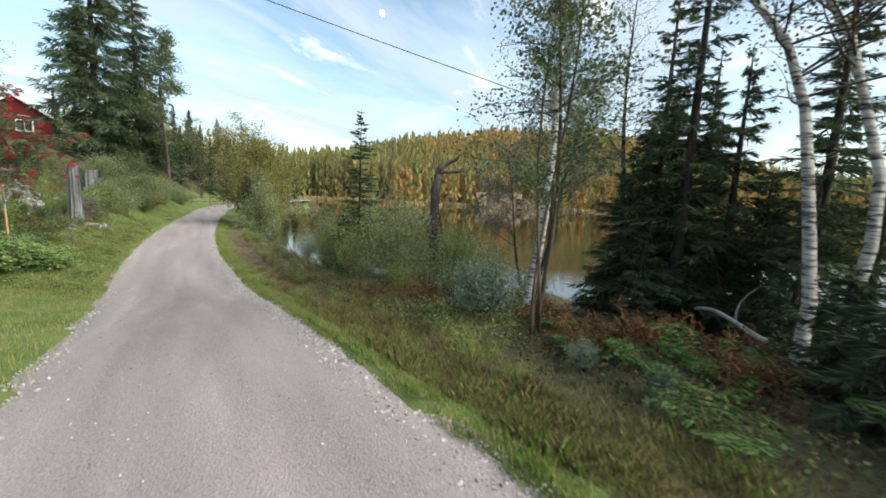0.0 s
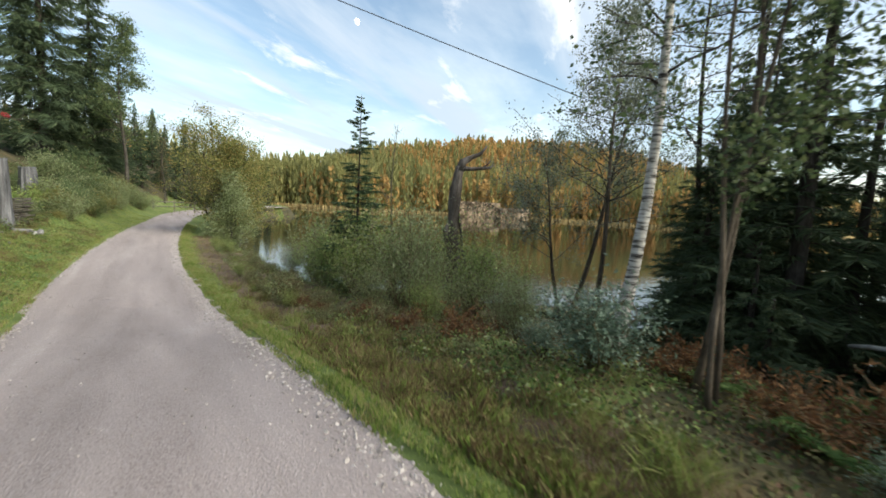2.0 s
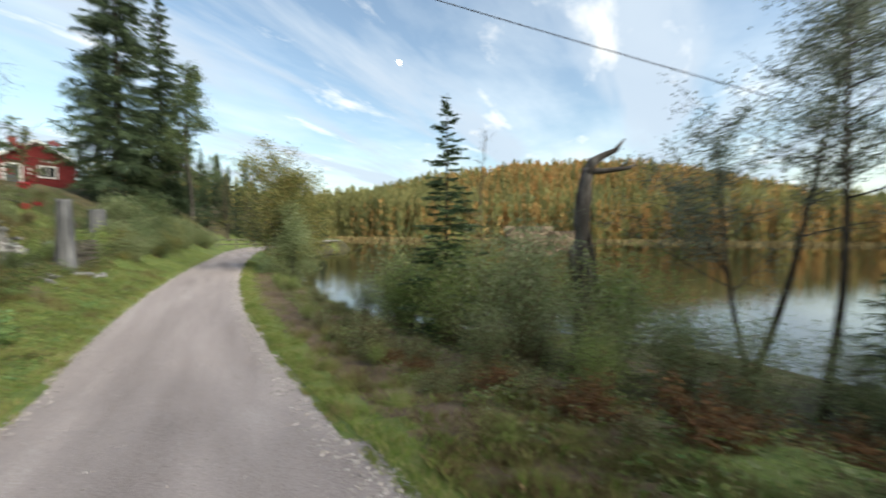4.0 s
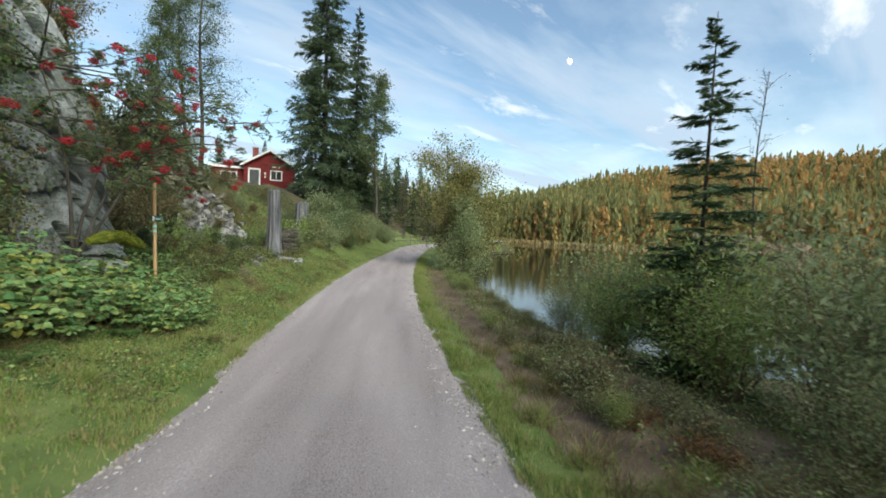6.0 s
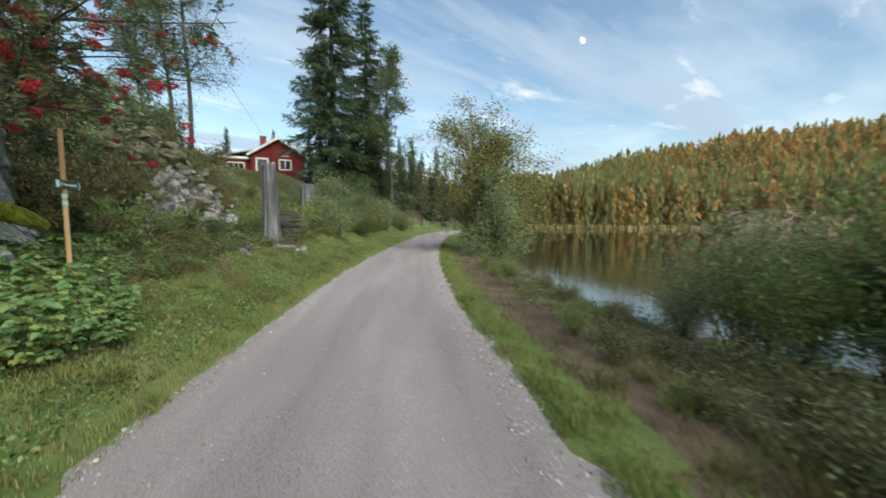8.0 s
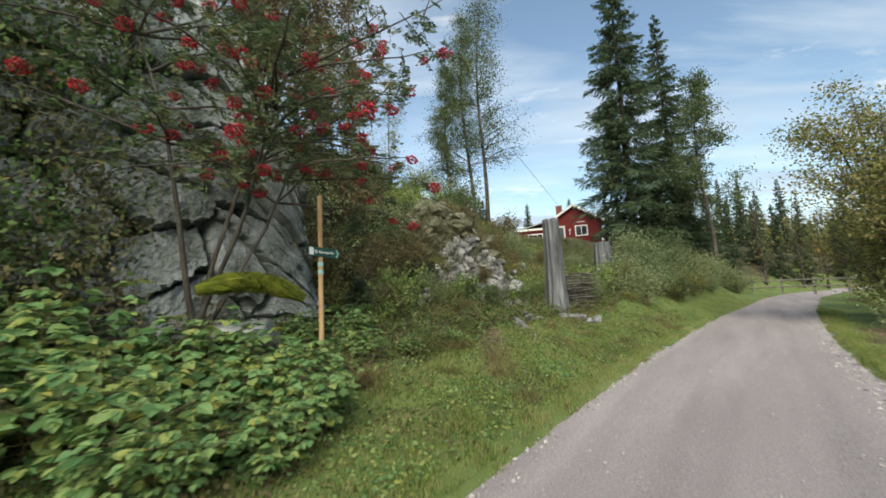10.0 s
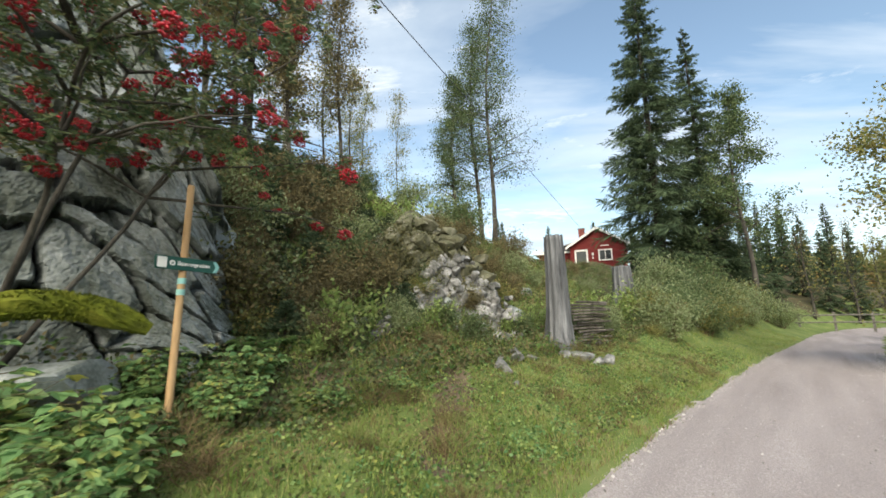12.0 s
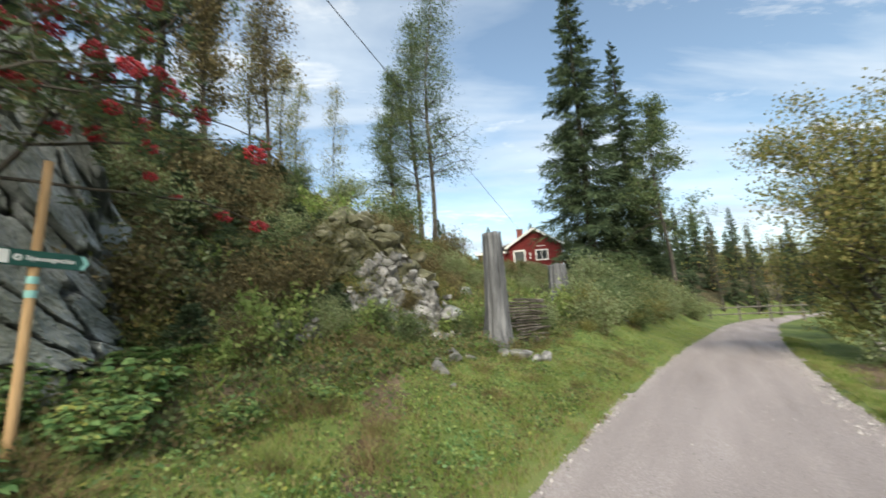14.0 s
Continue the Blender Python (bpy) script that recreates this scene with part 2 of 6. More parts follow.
M_DEAD = material("weathered_wood", ((.025, .025, .028), (.075, .077, .083), (.14, .142, .152), (.22, .222, .235)), 7, 0.9, 0.9, 45, stretch=(1.4, 1.4, .10), bump_size=0.02)
M_PALEWOOD = material("pale_wood", ((.18, .17, .16), (.34, .33, .31), (.5, .48, .45)), 7, 0.85, 0.6, 45, bump_size=0.01)
M_SNAG = material("dead_wood", ((.025, .02, .017), (.085, .072, .062), (.2, .18, .165)), 6, 0.95, 1.0, 40, stretch=(1, 1, .2), bump_size=0.02)
M_SPRUCE = material("spruce_needles", ((.034, .056, .030), (.062, .095, .050), (.10, .135, .066)), 1.0, 0.8, 0, 9, island=0.5, through_light=0.25)
M_SPRUCE2 = material("young_spruce_needles", ((.03, .055, .028), (.06, .10, .048), (.10, .145, .07)), 1.0, 0.8, 0, 9, island=0.5, through_light=0.15)
M_WILLOW = material("willow_leaves", ((.12, .15, .06), (.21, .26, .12), (.29, .345, .18), (.36, .39, .23)), 0.8, 0.6, 0, 9, island=0.65, through_light=0.55)
M_ASPEN = material("aspen_leaves", ((.05, .082, .034), (.095, .14, .058), (.16, .19, .082)), 0.8, 0.65, 0, 9, island=0.65, through_light=0.35)
M_GREYLEAF = material("grey_green_leaves", ((.09, .11, .075), (.165, .19, .135), (.25, .275, .21)), 0.8, 0.6, 0, 9, island=0.6, through_light=0.5)
M_YELLOW = material("autumn_birch_leaves", ((.085, .105, .032), (.155, .17, .05), (.23, .22, .075), (.3, .24, .085)), 0.8, 0.7, 0, 9, island=0.65, through_light=0.35)
M_BROWNL = material("brown_leaves", ((.07, .064, .032), (.135, .118, .057), (.215, .165, .08)), 0.8, 0.8, 0, 9, island=0.6, through_light=0.25)
M_GREENP = material("raspberry_leaves", ((.075, .165, .065), (.145, .27, .105), (.22, .345, .135), (.31, .38, .13), (.42, .40, .10)), 1.5, 0.5, 0, 9, island=0.5, through_light=0.4)
M_FERN = material("fern_fronds", ((.035, .08, .022), (.07, .135, .036), (.12, .18, .05)), 1.5, 0.7, 0, 9, island=0.5, through_light=0.3)
M_SALLOW = material("sallow_leaves", ((.12, .175, .05), (.21, .30, .085), (.30, .39, .13), (.40, .42, .17)), 0.8, 0.6, 0, 9, island=0.6, through_light=0.55)
M_MOON = bpy.data.materials.new("moonlight")
M_MOON.use_nodes = True
M_MOON.node_tree.nodes["Principled BSDF"].inputs["Base Color"].default_value = (.8, .8, .78, 1)
M_MOON.node_tree.nodes["Principled BSDF"].inputs["Emission Color"].default_value = (1.0, .98, .95, 1)
M_MOON.node_tree.nodes["Principled BSDF"].inputs["Emission Strength"].default_value = 0.5
M_HEATH = material("heath_leaves", ((.045, .055, .024), (.085, .09, .038), (.15, .125, .055)), 1.2, 0.8, 0, 9, island=0.6, through_light=0.2)
M_LITTER = material("leaf_litter", ((.035, .02, .012), (.075, .042, .024), (.14, .08, .045)), 1.5, 0.85, 0, 9, island=0.6)
M_BRACKEN = material("rusty_fern", ((.075, .034, .018), (.14, .068, .03), (.235, .125, .052)), 1.5, 0.85, 0, 9, island=0.6, through_light=0.25)
M_BLUEBUSH = material("bluish_leaves", ((.085, .135, .09), (.15, .22, .155), (.25, .32, .25)), 1.2, 0.42, 0, 9, island=0.6, through_light=0.25)
M_ROWANL = material("rowan_leaves", ((.042, .075, .036), (.08, .125, .056), (.13, .165, .075), (.17, .14, .058)), 1.2, 0.55, 0, 9, island=0.6, through_light=0.3)
M_BERRY = material("rowan_berries", ((.20, .003, .010), (.31, .005, .016), (.43, .010, .022)), 3, 0.35, 0, 40, island=0.6, spec=0.5)
M_HILL = material("hill_heath", ((.18, .15, .065), (.26, .20, .085), (.32, .22, .095)), 0.05, 0.95, 0.5, 1.2, bump_size=0.3)
# far woods: low warm sunlight on the hill is put into these bright colours
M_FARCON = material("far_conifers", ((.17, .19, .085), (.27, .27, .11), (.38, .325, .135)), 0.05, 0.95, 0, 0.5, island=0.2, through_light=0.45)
M_FARDEC = material("far_birches", ((.33, .25, .10), (.44, .29, .115), (.52, .29, .12)), 0.05, 0.95, 0, 0.5, island=0.2, through_light=0.45)
M_REED = material("reeds", ((.14, .10, .04), (.24, .18, .08), (.34, .27, .13)), 0.3, 0.9, 0, 3, island=0.6)
M_RED = material("red_boards", ((.09, .012, .012), (.16, .02, .02), (.22, .035, .03)), 3, 0.8, 0.4, 30, stretch=(.3, .3, 4), bump_size=0.01)
M_WHITE = material("white_paint", ((.62, .61, .58), (.76, .75, .72), (.84, .83, .8)), 4, 0.7, 0.2, 40)
M_ROOF = material("roof_sheet", ((.16, .16, .165), (.27, .27, .28), (.36, .36, .37)), 2, 0.6, 0.3, 30)
M_BRICK = material("chimney_brick", ((.12, .035, .03), (.2, .06, .05), (.28, .1, .08)), 8, 0.9, 0.5, 50)
M_DARKGL = material("window_glass", ((.012, .014, .016), (.02, .022, .026)), 2, 0.08, 0, 10, spec=0.5)
M_DOORG = material("grey_door", ((.05, .055, .055), (.09, .1, .1)), 4, 0.6, 0.2, 30)
M_POST = material("post_wood", ((.28, .17, .085), (.42, .27, .14), (.55, .38, .22)), 6, 0.7, 0.5, 40, stretch=(1, 1, .12), bump_size=0.006)
M_SIGN = material("sign_green", ((.010, .055, .045), (.016, .075, .06), (.025, .095, .075)), 6, 0.5, 0.1, 60)
M_MINT = material("sign_mint", ((.22, .46, .44), (.30, .55, .52)), 6, 0.5, 0.1, 60)
M_CABLE = material("cable_black", ((.02, .02, .022), (.05, .05, .055)), 3, 0.6, 0, 20)
M_FENCE = material("fence_wood", ((.08, .072, .065), (.14, .13, .115), (.21, .195, .175)), 5, 0.9, 0.6, 40)
M_PLANTSTEM = material("stems", ((.06, .045, .025), (.12, .09, .05), (.2, .16, .09)), 3, 0.8, 0, 20, island=0.5)

M_WATER = bpy.data.materials.new("lake_water")
M_WATER.use_nodes = True
_n, _l = M_WATER.node_tree.nodes, M_WATER.node_tree.links
_b = _n["Principled BSDF"]
_b.inputs["Base Color"].default_value = (.018, .017, .010, 1)
_b.inputs["Roughness"].default_value, _b.inputs["IOR"].default_value = 0.03, 2.1
_b.inputs["Specular IOR Level"].default_value = 0.5
_w, _p, _c = _n.new("ShaderNodeTexNoise"), _n.new("ShaderNodeBump"), _n.new("ShaderNodeTexCoord")
_w.inputs["Scale"].default_value, _w.inputs["Detail"].default_value = 3.2, 4.0
_p.inputs["Distance"].default_value = 0.03
_l.new(_c.outputs["Object"], _w.inputs["Vector"])
_l.new(_w.outputs["Fac"], _p.inputs["Height"])
_s, _r = _n.new("ShaderNodeSeparateXYZ"), _n.new("ShaderNodeMapRange")
_r.inputs["From Min"].default_value, _r.inputs["From Max"].default_value = 34.0, 70.0
_r.inputs["To Min"].default_value, _r.inputs["To Max"].default_value = 0.2, 0.06
_l.new(_c.outputs["Object"], _s.inputs["Vector"])
_l.new(_s.outputs["Y"], _r.inputs["Value"])
_l.new(_r.outputs["Result"], _p.inputs["Strength"])
_l.new(_p.outputs["Normal"], _b.inputs["Normal"])


# ---- mesh tools ----
class Build:
    """Collects corners and faces of one mesh."""

    def __init__(self):
        self.v, self.f, self.n = [], [], 0

    def add(self, verts, faces):
        verts = np.asarray(verts, float).reshape(-1, 3)
        self.v.append(verts)
        self.f += [tuple(int(i) + self.n for i in f) for f in faces]
        self.n += len(verts)
        return self

    def tube(self, pts, radii, sides=6, cap=True, rough=0.0):
        pts = np.asarray(pts, float)
        radii = np.broadcast_to(np.asarray(radii, float), (len(pts),))
        tan = np.gradient(pts, axis=0)
        tan /= np.linalg.norm(tan, axis=1)[:, None] + 1e-9
        ref = np.array((0.31, 0.92, 0.12)) if abs(tan[0][1]) < 0.9 else np.array((1.0, 0.1, 0.05))
        a = np.cross(tan, ref)
        a /= np.linalg.norm(a, axis=1)[:, None] + 1e-9
        b = np.cross(tan, a)
        ang = np.arange(sides) * 2 * math.pi / sides
        k = radii[:, None] * (1 + rough * rng.uniform(-1, 1, (len(pts), sides)))
        ring = pts[:, None] + k[..., None] * (np.cos(ang)[None, :, None] * a[:, None] + np.sin(ang)[None, :, None] * b[:, None])
        faces = []
        for i in range(len(pts) - 1):
            for j in range(sides):
                q = (j + 1) % sides
                faces.append((i * sides + j, i * sides + q, (i + 1) * sides + q, (i + 1) * sides + j))
        if cap:
            faces += [tuple(range(sides))[::-1], tuple((len(pts) - 1) * sides + j for j in range(sides))]
        return self.add(ring, faces)

    def leaves(self, c, length, width, along=None, flat=0.0, spread=0.35):
        """One four-cornered leaf at each place; flat: how far the leaves lie level."""
        c = np.asarray(c, float)
        n = len(c)
        if not n:
            return self
        a = rng.normal(size=(n, 3)) if along is None else np.asarray(along, float) + spread * rng.normal(size=(n, 3))
        a[:, 2] *= 1 - flat
        a /= np.linalg.norm(a, axis=1)[:, None] + 1e-9
        u = rng.normal(size=(n, 3))
        u[:, 2] = u[:, 2] * (1 - flat) + flat * 2.5
        b = np.cross(a, u)
        b /= np.linalg.norm(b, axis=1)[:, None] + 1e-9
        k = rng.uniform(0.65, 1.25, (n, 1))
        a, b = a * k * length / 2, b * k * width / 2
        v = np.stack((c - a, c + b - 0.15 * a, c + a, c - b - 0.15 * a), 1).reshape(-1, 3)
        i = np.arange(n)[:, None] * 4 + np.arange(4)
        self.v.append(v)
        self.f += [tuple(r) for r in (i + self.n).tolist()]
        self.n += 4 * n
        return self

    def blades(self, c, length, width, along, flat=0.25, spread=0.2):
        """Pointed leaves folded along the midrib, one at each place."""
        c = np.asarray(c, float)
        n = len(c)
        a = np.asarray(along, float) + spread * rng.normal(size=(n, 3))
        a[:, 2] *= 1 - flat
        a /= np.linalg.norm(a, axis=1)[:, None] + 1e-9
        u = rng.normal(size=(n, 3)) * .5
        u[:, 2] += 1.4
        b = np.cross(a, u)
        b /= np.linalg.norm(b, axis=1)[:, None] + 1e-9
        up = np.cross(b, a)
        k = rng.uniform(0.55, 1.2, (n, 1))
        a, b, up = a * k * length / 2, b * k * width / 2, up * k * length * .09
        v = np.stack((c - a, c - .55 * a + .75 * b + up, c - .02 * a + b + up, c + .5 * a + .55 * b, c + a - up, c + .5 * a - .55 * b, c - .02 * a - b + up, c - .55 * a - .75 * b + up, c - .1 * a - .3 * up), 1).reshape(-1, 3)
        i = (np.arange(n)[:, None] * 9 + self.n)
        self.v.append(v)
        for q in ((0, 8, 2, 1), (8, 4, 3, 2), (8, 6, 5, 4), (0, 7, 6, 8)):
            self.f += [tuple(r) for r in (i + np.array(q)).tolist()]
        self.n += 9 * n
        return self

    def box(self, x0, y0, z0, x1, y1, z1):
        v = [(x, y, z) for z in (z0, z1) for y in (y0, y1) for x in (x0, x1)]
        return self.add(v, ((0, 2, 3, 1), (4, 5, 7, 6), (0, 1, 5, 4), (2, 6, 7, 3), (0, 4, 6, 2), (1, 3, 7, 5)))

    def prism(self, outline, y0, y1):
        """An outline in x and z, drawn out from y0 to y1."""
        n = len(outline)
        v = [(x, y0, z) for x, z in outline] + [(x, y1, z) for x, z in outline]
        f = [tuple(range(n)), tuple(range(2 * n - 1, n - 1, -1))] + [(i, n + i, n + (i + 1) % n, (i + 1) % n) for i in range(n)]
        return self.add(v, f)

    def mesh(self, name, mat, smooth=False):
        me = bpy.data.meshes.new(name)
        me.from_pydata(np.concatenate(self.v).tolist(), [], self.f)
        for m in (mat if isinstance(mat, (list, tuple)) else (mat,)):
            me.materials.append(m)
        if smooth:
            me.shade_smooth()
        return me


def thing(name, label, category, at=(0, 0, 0), turn=0.0, group="", kind=""):
    ob = new(name)
    ob.matrix_basis = pose(*at, 0, 0, turn)
    ob.empty_display_size = 0.2
    return tagged(ob, label, category, group, kind)


def part(name, b, mat, parent, label="", smooth=False):
    ob = new(name, b.mesh(name, mat, smooth))
    ob.parent = parent
    if label:
        tagged(ob, label)
    return ob


def single(name, b, mat, label, category, kind="", smooth=False, group=""):
    return tagged(new(name, b.mesh(name, mat, smooth)), label, category, group, kind)


# ---- ground, road, water ----
def axis(*pieces):
    out = [np.arange(a, b, h) for a, b, h in pieces]
    return np.unique(np.concatenate(out + [[pieces[-1][1]]]).round(4))


S = axis((-1500, -200, 130), (-200, -60, 12), (-60, -4, 3), (-4, 36, .25), (36, 64, .7), (64, 200, 5), (200, 420, 12), (420, 2000, 130))
V = axis((-1600, -200, 130), (-200, -60, 12), (-60, -14, 2.5), (-14, 9, .22), (9, 24, .8), (24, 160, 5), (160, 420, 12), (420, 2000, 130))
SS, VV = np.meshgrid(S, V, indexing="ij")
GX, GY = W(SS, VV)
GZ = ground_z(GX, GY)
ni, nj = SS.shape
idx = np.arange(ni * nj).reshape(ni, nj)
quads = np.stack((idx[:-1, :-1], idx[1:, :-1], idx[1:, 1:], idx[:-1, 1:]), -1).reshape(-1, 4)
me = bpy.data.meshes.new("ground")
me.from_pydata(np.stack((GX, GY, GZ), -1).reshape(-1, 3).tolist(), [], quads[:, ::-1].tolist())
for m in (M_GRASSY, M_BANK, M_FLOOR, M_HILL):
    me.materials.append(m)
sc, vc = (SS[:-1, :-1] + SS[1:, 1:]) / 2, (VV[:-1, :-1] + VV[1:, 1:]) / 2
cx, cy = W(sc, vc)
jit = 0.18 * waves(cx, cy, 1.3, 21)
er_c, el_c = edge_r(sc), edge_l(sc)
kind = np.full(sc.shape, 2)
kind[(vc < er_c + 0.52 + jit) & (vc > el_c - 3.2 - 3 * jit)] = 0
kind[(vc >= er_c + 0.52 + jit) & (vc < er_c + 3.0) & (sc < 32) & (sc > 9)] = 1
kind[(vc >= er_c + 0.75 + 2 * jit) & (vc < er_c + 1.7 + 2 * jit) & (sc <= 9) & (sc > 4.4)] = 1
kind[(vc >= er_c + 1.7 + 2 * jit) & (vc < er_c + 3.2) & (sc <= 9) & (sc > 5.2)] = 0
kind[(vc >= er_c + 0.52 + jit) & (vc < er_c + 8) & (sc >= 32) & (sc < 70)] = 0
kind[(vc < el_c - 3.2 - 3 * jit) & (sc > 21) & (sc < 36)] = 0
kind[cy > 140] = 3
TRAIL = ((20.3, -2.6), (20.7, -2.95), (21.9, -3.75), (23.2, -4.45), (25.0, -5.15), (27.0, -5.7), (29.5, -6.0))
tr = np.interp(sc, [p[0] for p in TRAIL], [p[1] for p in TRAIL])
kind[(np.abs(vc - tr) < 0.24 + 0.6 * jit) & (sc > 20.6) & (sc < 29)] = 1
kind[((sc - 21.5) / .9) ** 2 + ((vc + 4.95) / .5) ** 2 < 1 + 2 * jit] = 1
me.polygons.foreach_set("material_index", kind.reshape(-1))
me.shade_smooth()
tagged(new("ground", me), "grassy verge and earth bank under brush beside a lake", "ground", kind="structure")

rs = axis((-40, 0, 1.0), (0, 40, .2), (40, 85, .6))
tv = np.linspace(0, 1, 25)
b = Build()
el_r, er_r = edge_l(rs), edge_r(rs)
rv = el_r[:, None] + (er_r - el_r)[:, None] * tv
wob = 0.03 * waves(rs * 1.0, rs * 0.4, 2.3, 31) + 0.02 * waves(rs, rs * .2, .5, 33)
rv[:, 0] += wob
rv[:, -1] += 0.035 * waves(rs, rs * 0.3, 2.1, 32) + 0.02 * waves(rs, rs * .7, .5, 34)
rv[:, 0] += rng.uniform(-.022, .022, len(rs))
rv[:, -1] += rng.uniform(-.03, .03, len(rs))
rx, ry = W(rs[:, None] + 0 * rv, rv)
crown = 0.05 * np.sin(tv * math.pi) - 0.018 * (np.exp(-((tv - .3) / .09) ** 2) + np.exp(-((tv - .68) / .09) ** 2))
rz = road_z(rs)[:, None] - 0.045 + crown + 0.006 * waves(rx, ry, .9, 35)
k = np.arange(rx.size).reshape(rx.shape)
b.add(np.stack((rx, ry, rz), -1).reshape(-1, 3), np.stack((k[:-1, :-1], k[:-1, 1:], k[1:, 1:], k[1:, :-1]), -1).reshape(-1, 4).tolist())
single("road", b, M_GRAVEL, "pinkish-grey packed gravel road with loose stones along its edges", "road", "structure", True)

b = Build()
b.add([(-420, -60, LAKE), (420, -60, LAKE), (420, 175, LAKE), (-420, 175, LAKE)], [(0, 1, 2, 3)])
single("water", b, M_WATER, "calm dark forest lake mirroring the wooded hill", "lake", "structure")


# ---- plants ----
def wander(start, way, length, steps, bend=0.15, lift=0.0):
    p, d = [np.array(start, float)], np.array(way, float)
    d /= np.linalg.norm(d)
    for _ in range(steps):
        d = d + bend * rng.normal(size=3) + np.array((0, 0, lift))
        d /= np.linalg.norm(d)
        p.append(p[-1] + d * length / steps)
    return np.array(p)


def broadleaf(name, label, s, v, height, radius, bark, leaf, lean=(0, 0), first=0.35, reach=0.3, limbs=14, leaves=1800, leaf_size=0.05, droop=0.0, stems=1, group="", category="tree", spread=0.22, base=None, rise=0.7, splay=0.13, crook=0.012, bend=None):
    """A trunk or several stems with limbs, twigs and a loose crown."""
    x, y = W(s, v)
    root = thing(name, label, category, (x, y, (gz(s, v) if base is None else base) - 0.12), 0, group)
    spots = []
    for k in range(stems):
        wood, limb = Build(), Build()
        h = height * (1 if k == 0 else rng.uniform(0.65, 0.95))
        off = np.array((lean[0], lean[1], 0)) + (0 if stems == 1 else 1) * np.array((*rng.normal(0, splay, 2), 0))
        q = np.linspace(0, 1, 12)
        start = np.array((*(rng.normal(0, 0.10 * (stems > 1), 2)), 0))
        path = start + np.stack((q * h * off[0] + crook * h * np.sin(q * 7 + 2 * k), q * h * off[1] + crook * h * np.cos(q * 6 + 2 * k), q * h), 1)
        if bend:
            for c in (0, 1):
                path[:, c] += np.interp(path[:, 2], [p[0] for p in bend], [p[1 + c] for p in bend])
        r = radius * (0.8 if k else 1) * (1 - 0.9 * q) * (1 + 0.5 * np.exp(-q * 16)) + 0.004
        wood.tube(path, r, 9, rough=0.05)
        for i in range(limbs // stems):
            f = first + (1 - first) * (i + rng.uniform(0, 1)) / (limbs // stems) * 0.97
            at = np.array([np.interp(f, q, path[:, c]) for c in range(3)])
            a = rng.uniform(0, 6.28)
            ln = height * reach * (1.15 - 0.85 * (f - first) / (1 - first)) * rng.uniform(0.6, 1.2)
            br = wander(at, (math.cos(a), math.sin(a), rise * rng.uniform(0.5, 1.3)), ln, 6, 0.16, -droop)
            r0 = max(0.006, np.interp(f, q, r) * 0.45)
            limb.tube(br, np.linspace(r0 * .8, 0.003, 7), 5, cap=False)
            for j in range(5):
                g = rng.uniform(0.25, 1)
                p0 = br[int(g * 6)]
                a2 = rng.uniform(0, 6.28)
                tw = wander(p0, (math.cos(a2), math.sin(a2), 0.35 - 2 * droop), ln * rng.uniform(0.2, 0.5), 4, 0.25, -1.5 * droop)
                limb.tube(tw, np.linspace(r0 * 0.35 + 0.001, 0.0015, 5), 4, cap=False)
                spots.append(tw)
            spots.append(br[3:])
        part("trunk", wood, bark, root, smooth=True)
        part("limb_tangle", limb, M_GREYBARK, root, smooth=True)
    pts = np.concatenate(spots)
    c = pts[rng.integers(0, len(pts), leaves)] + rng.normal(0, spread * height * 0.1, (leaves, 3))
    crown = Build().leaves(c, leaf_size, leaf_size * 0.7)
    part("crown", crown, leaf, root)
    return root


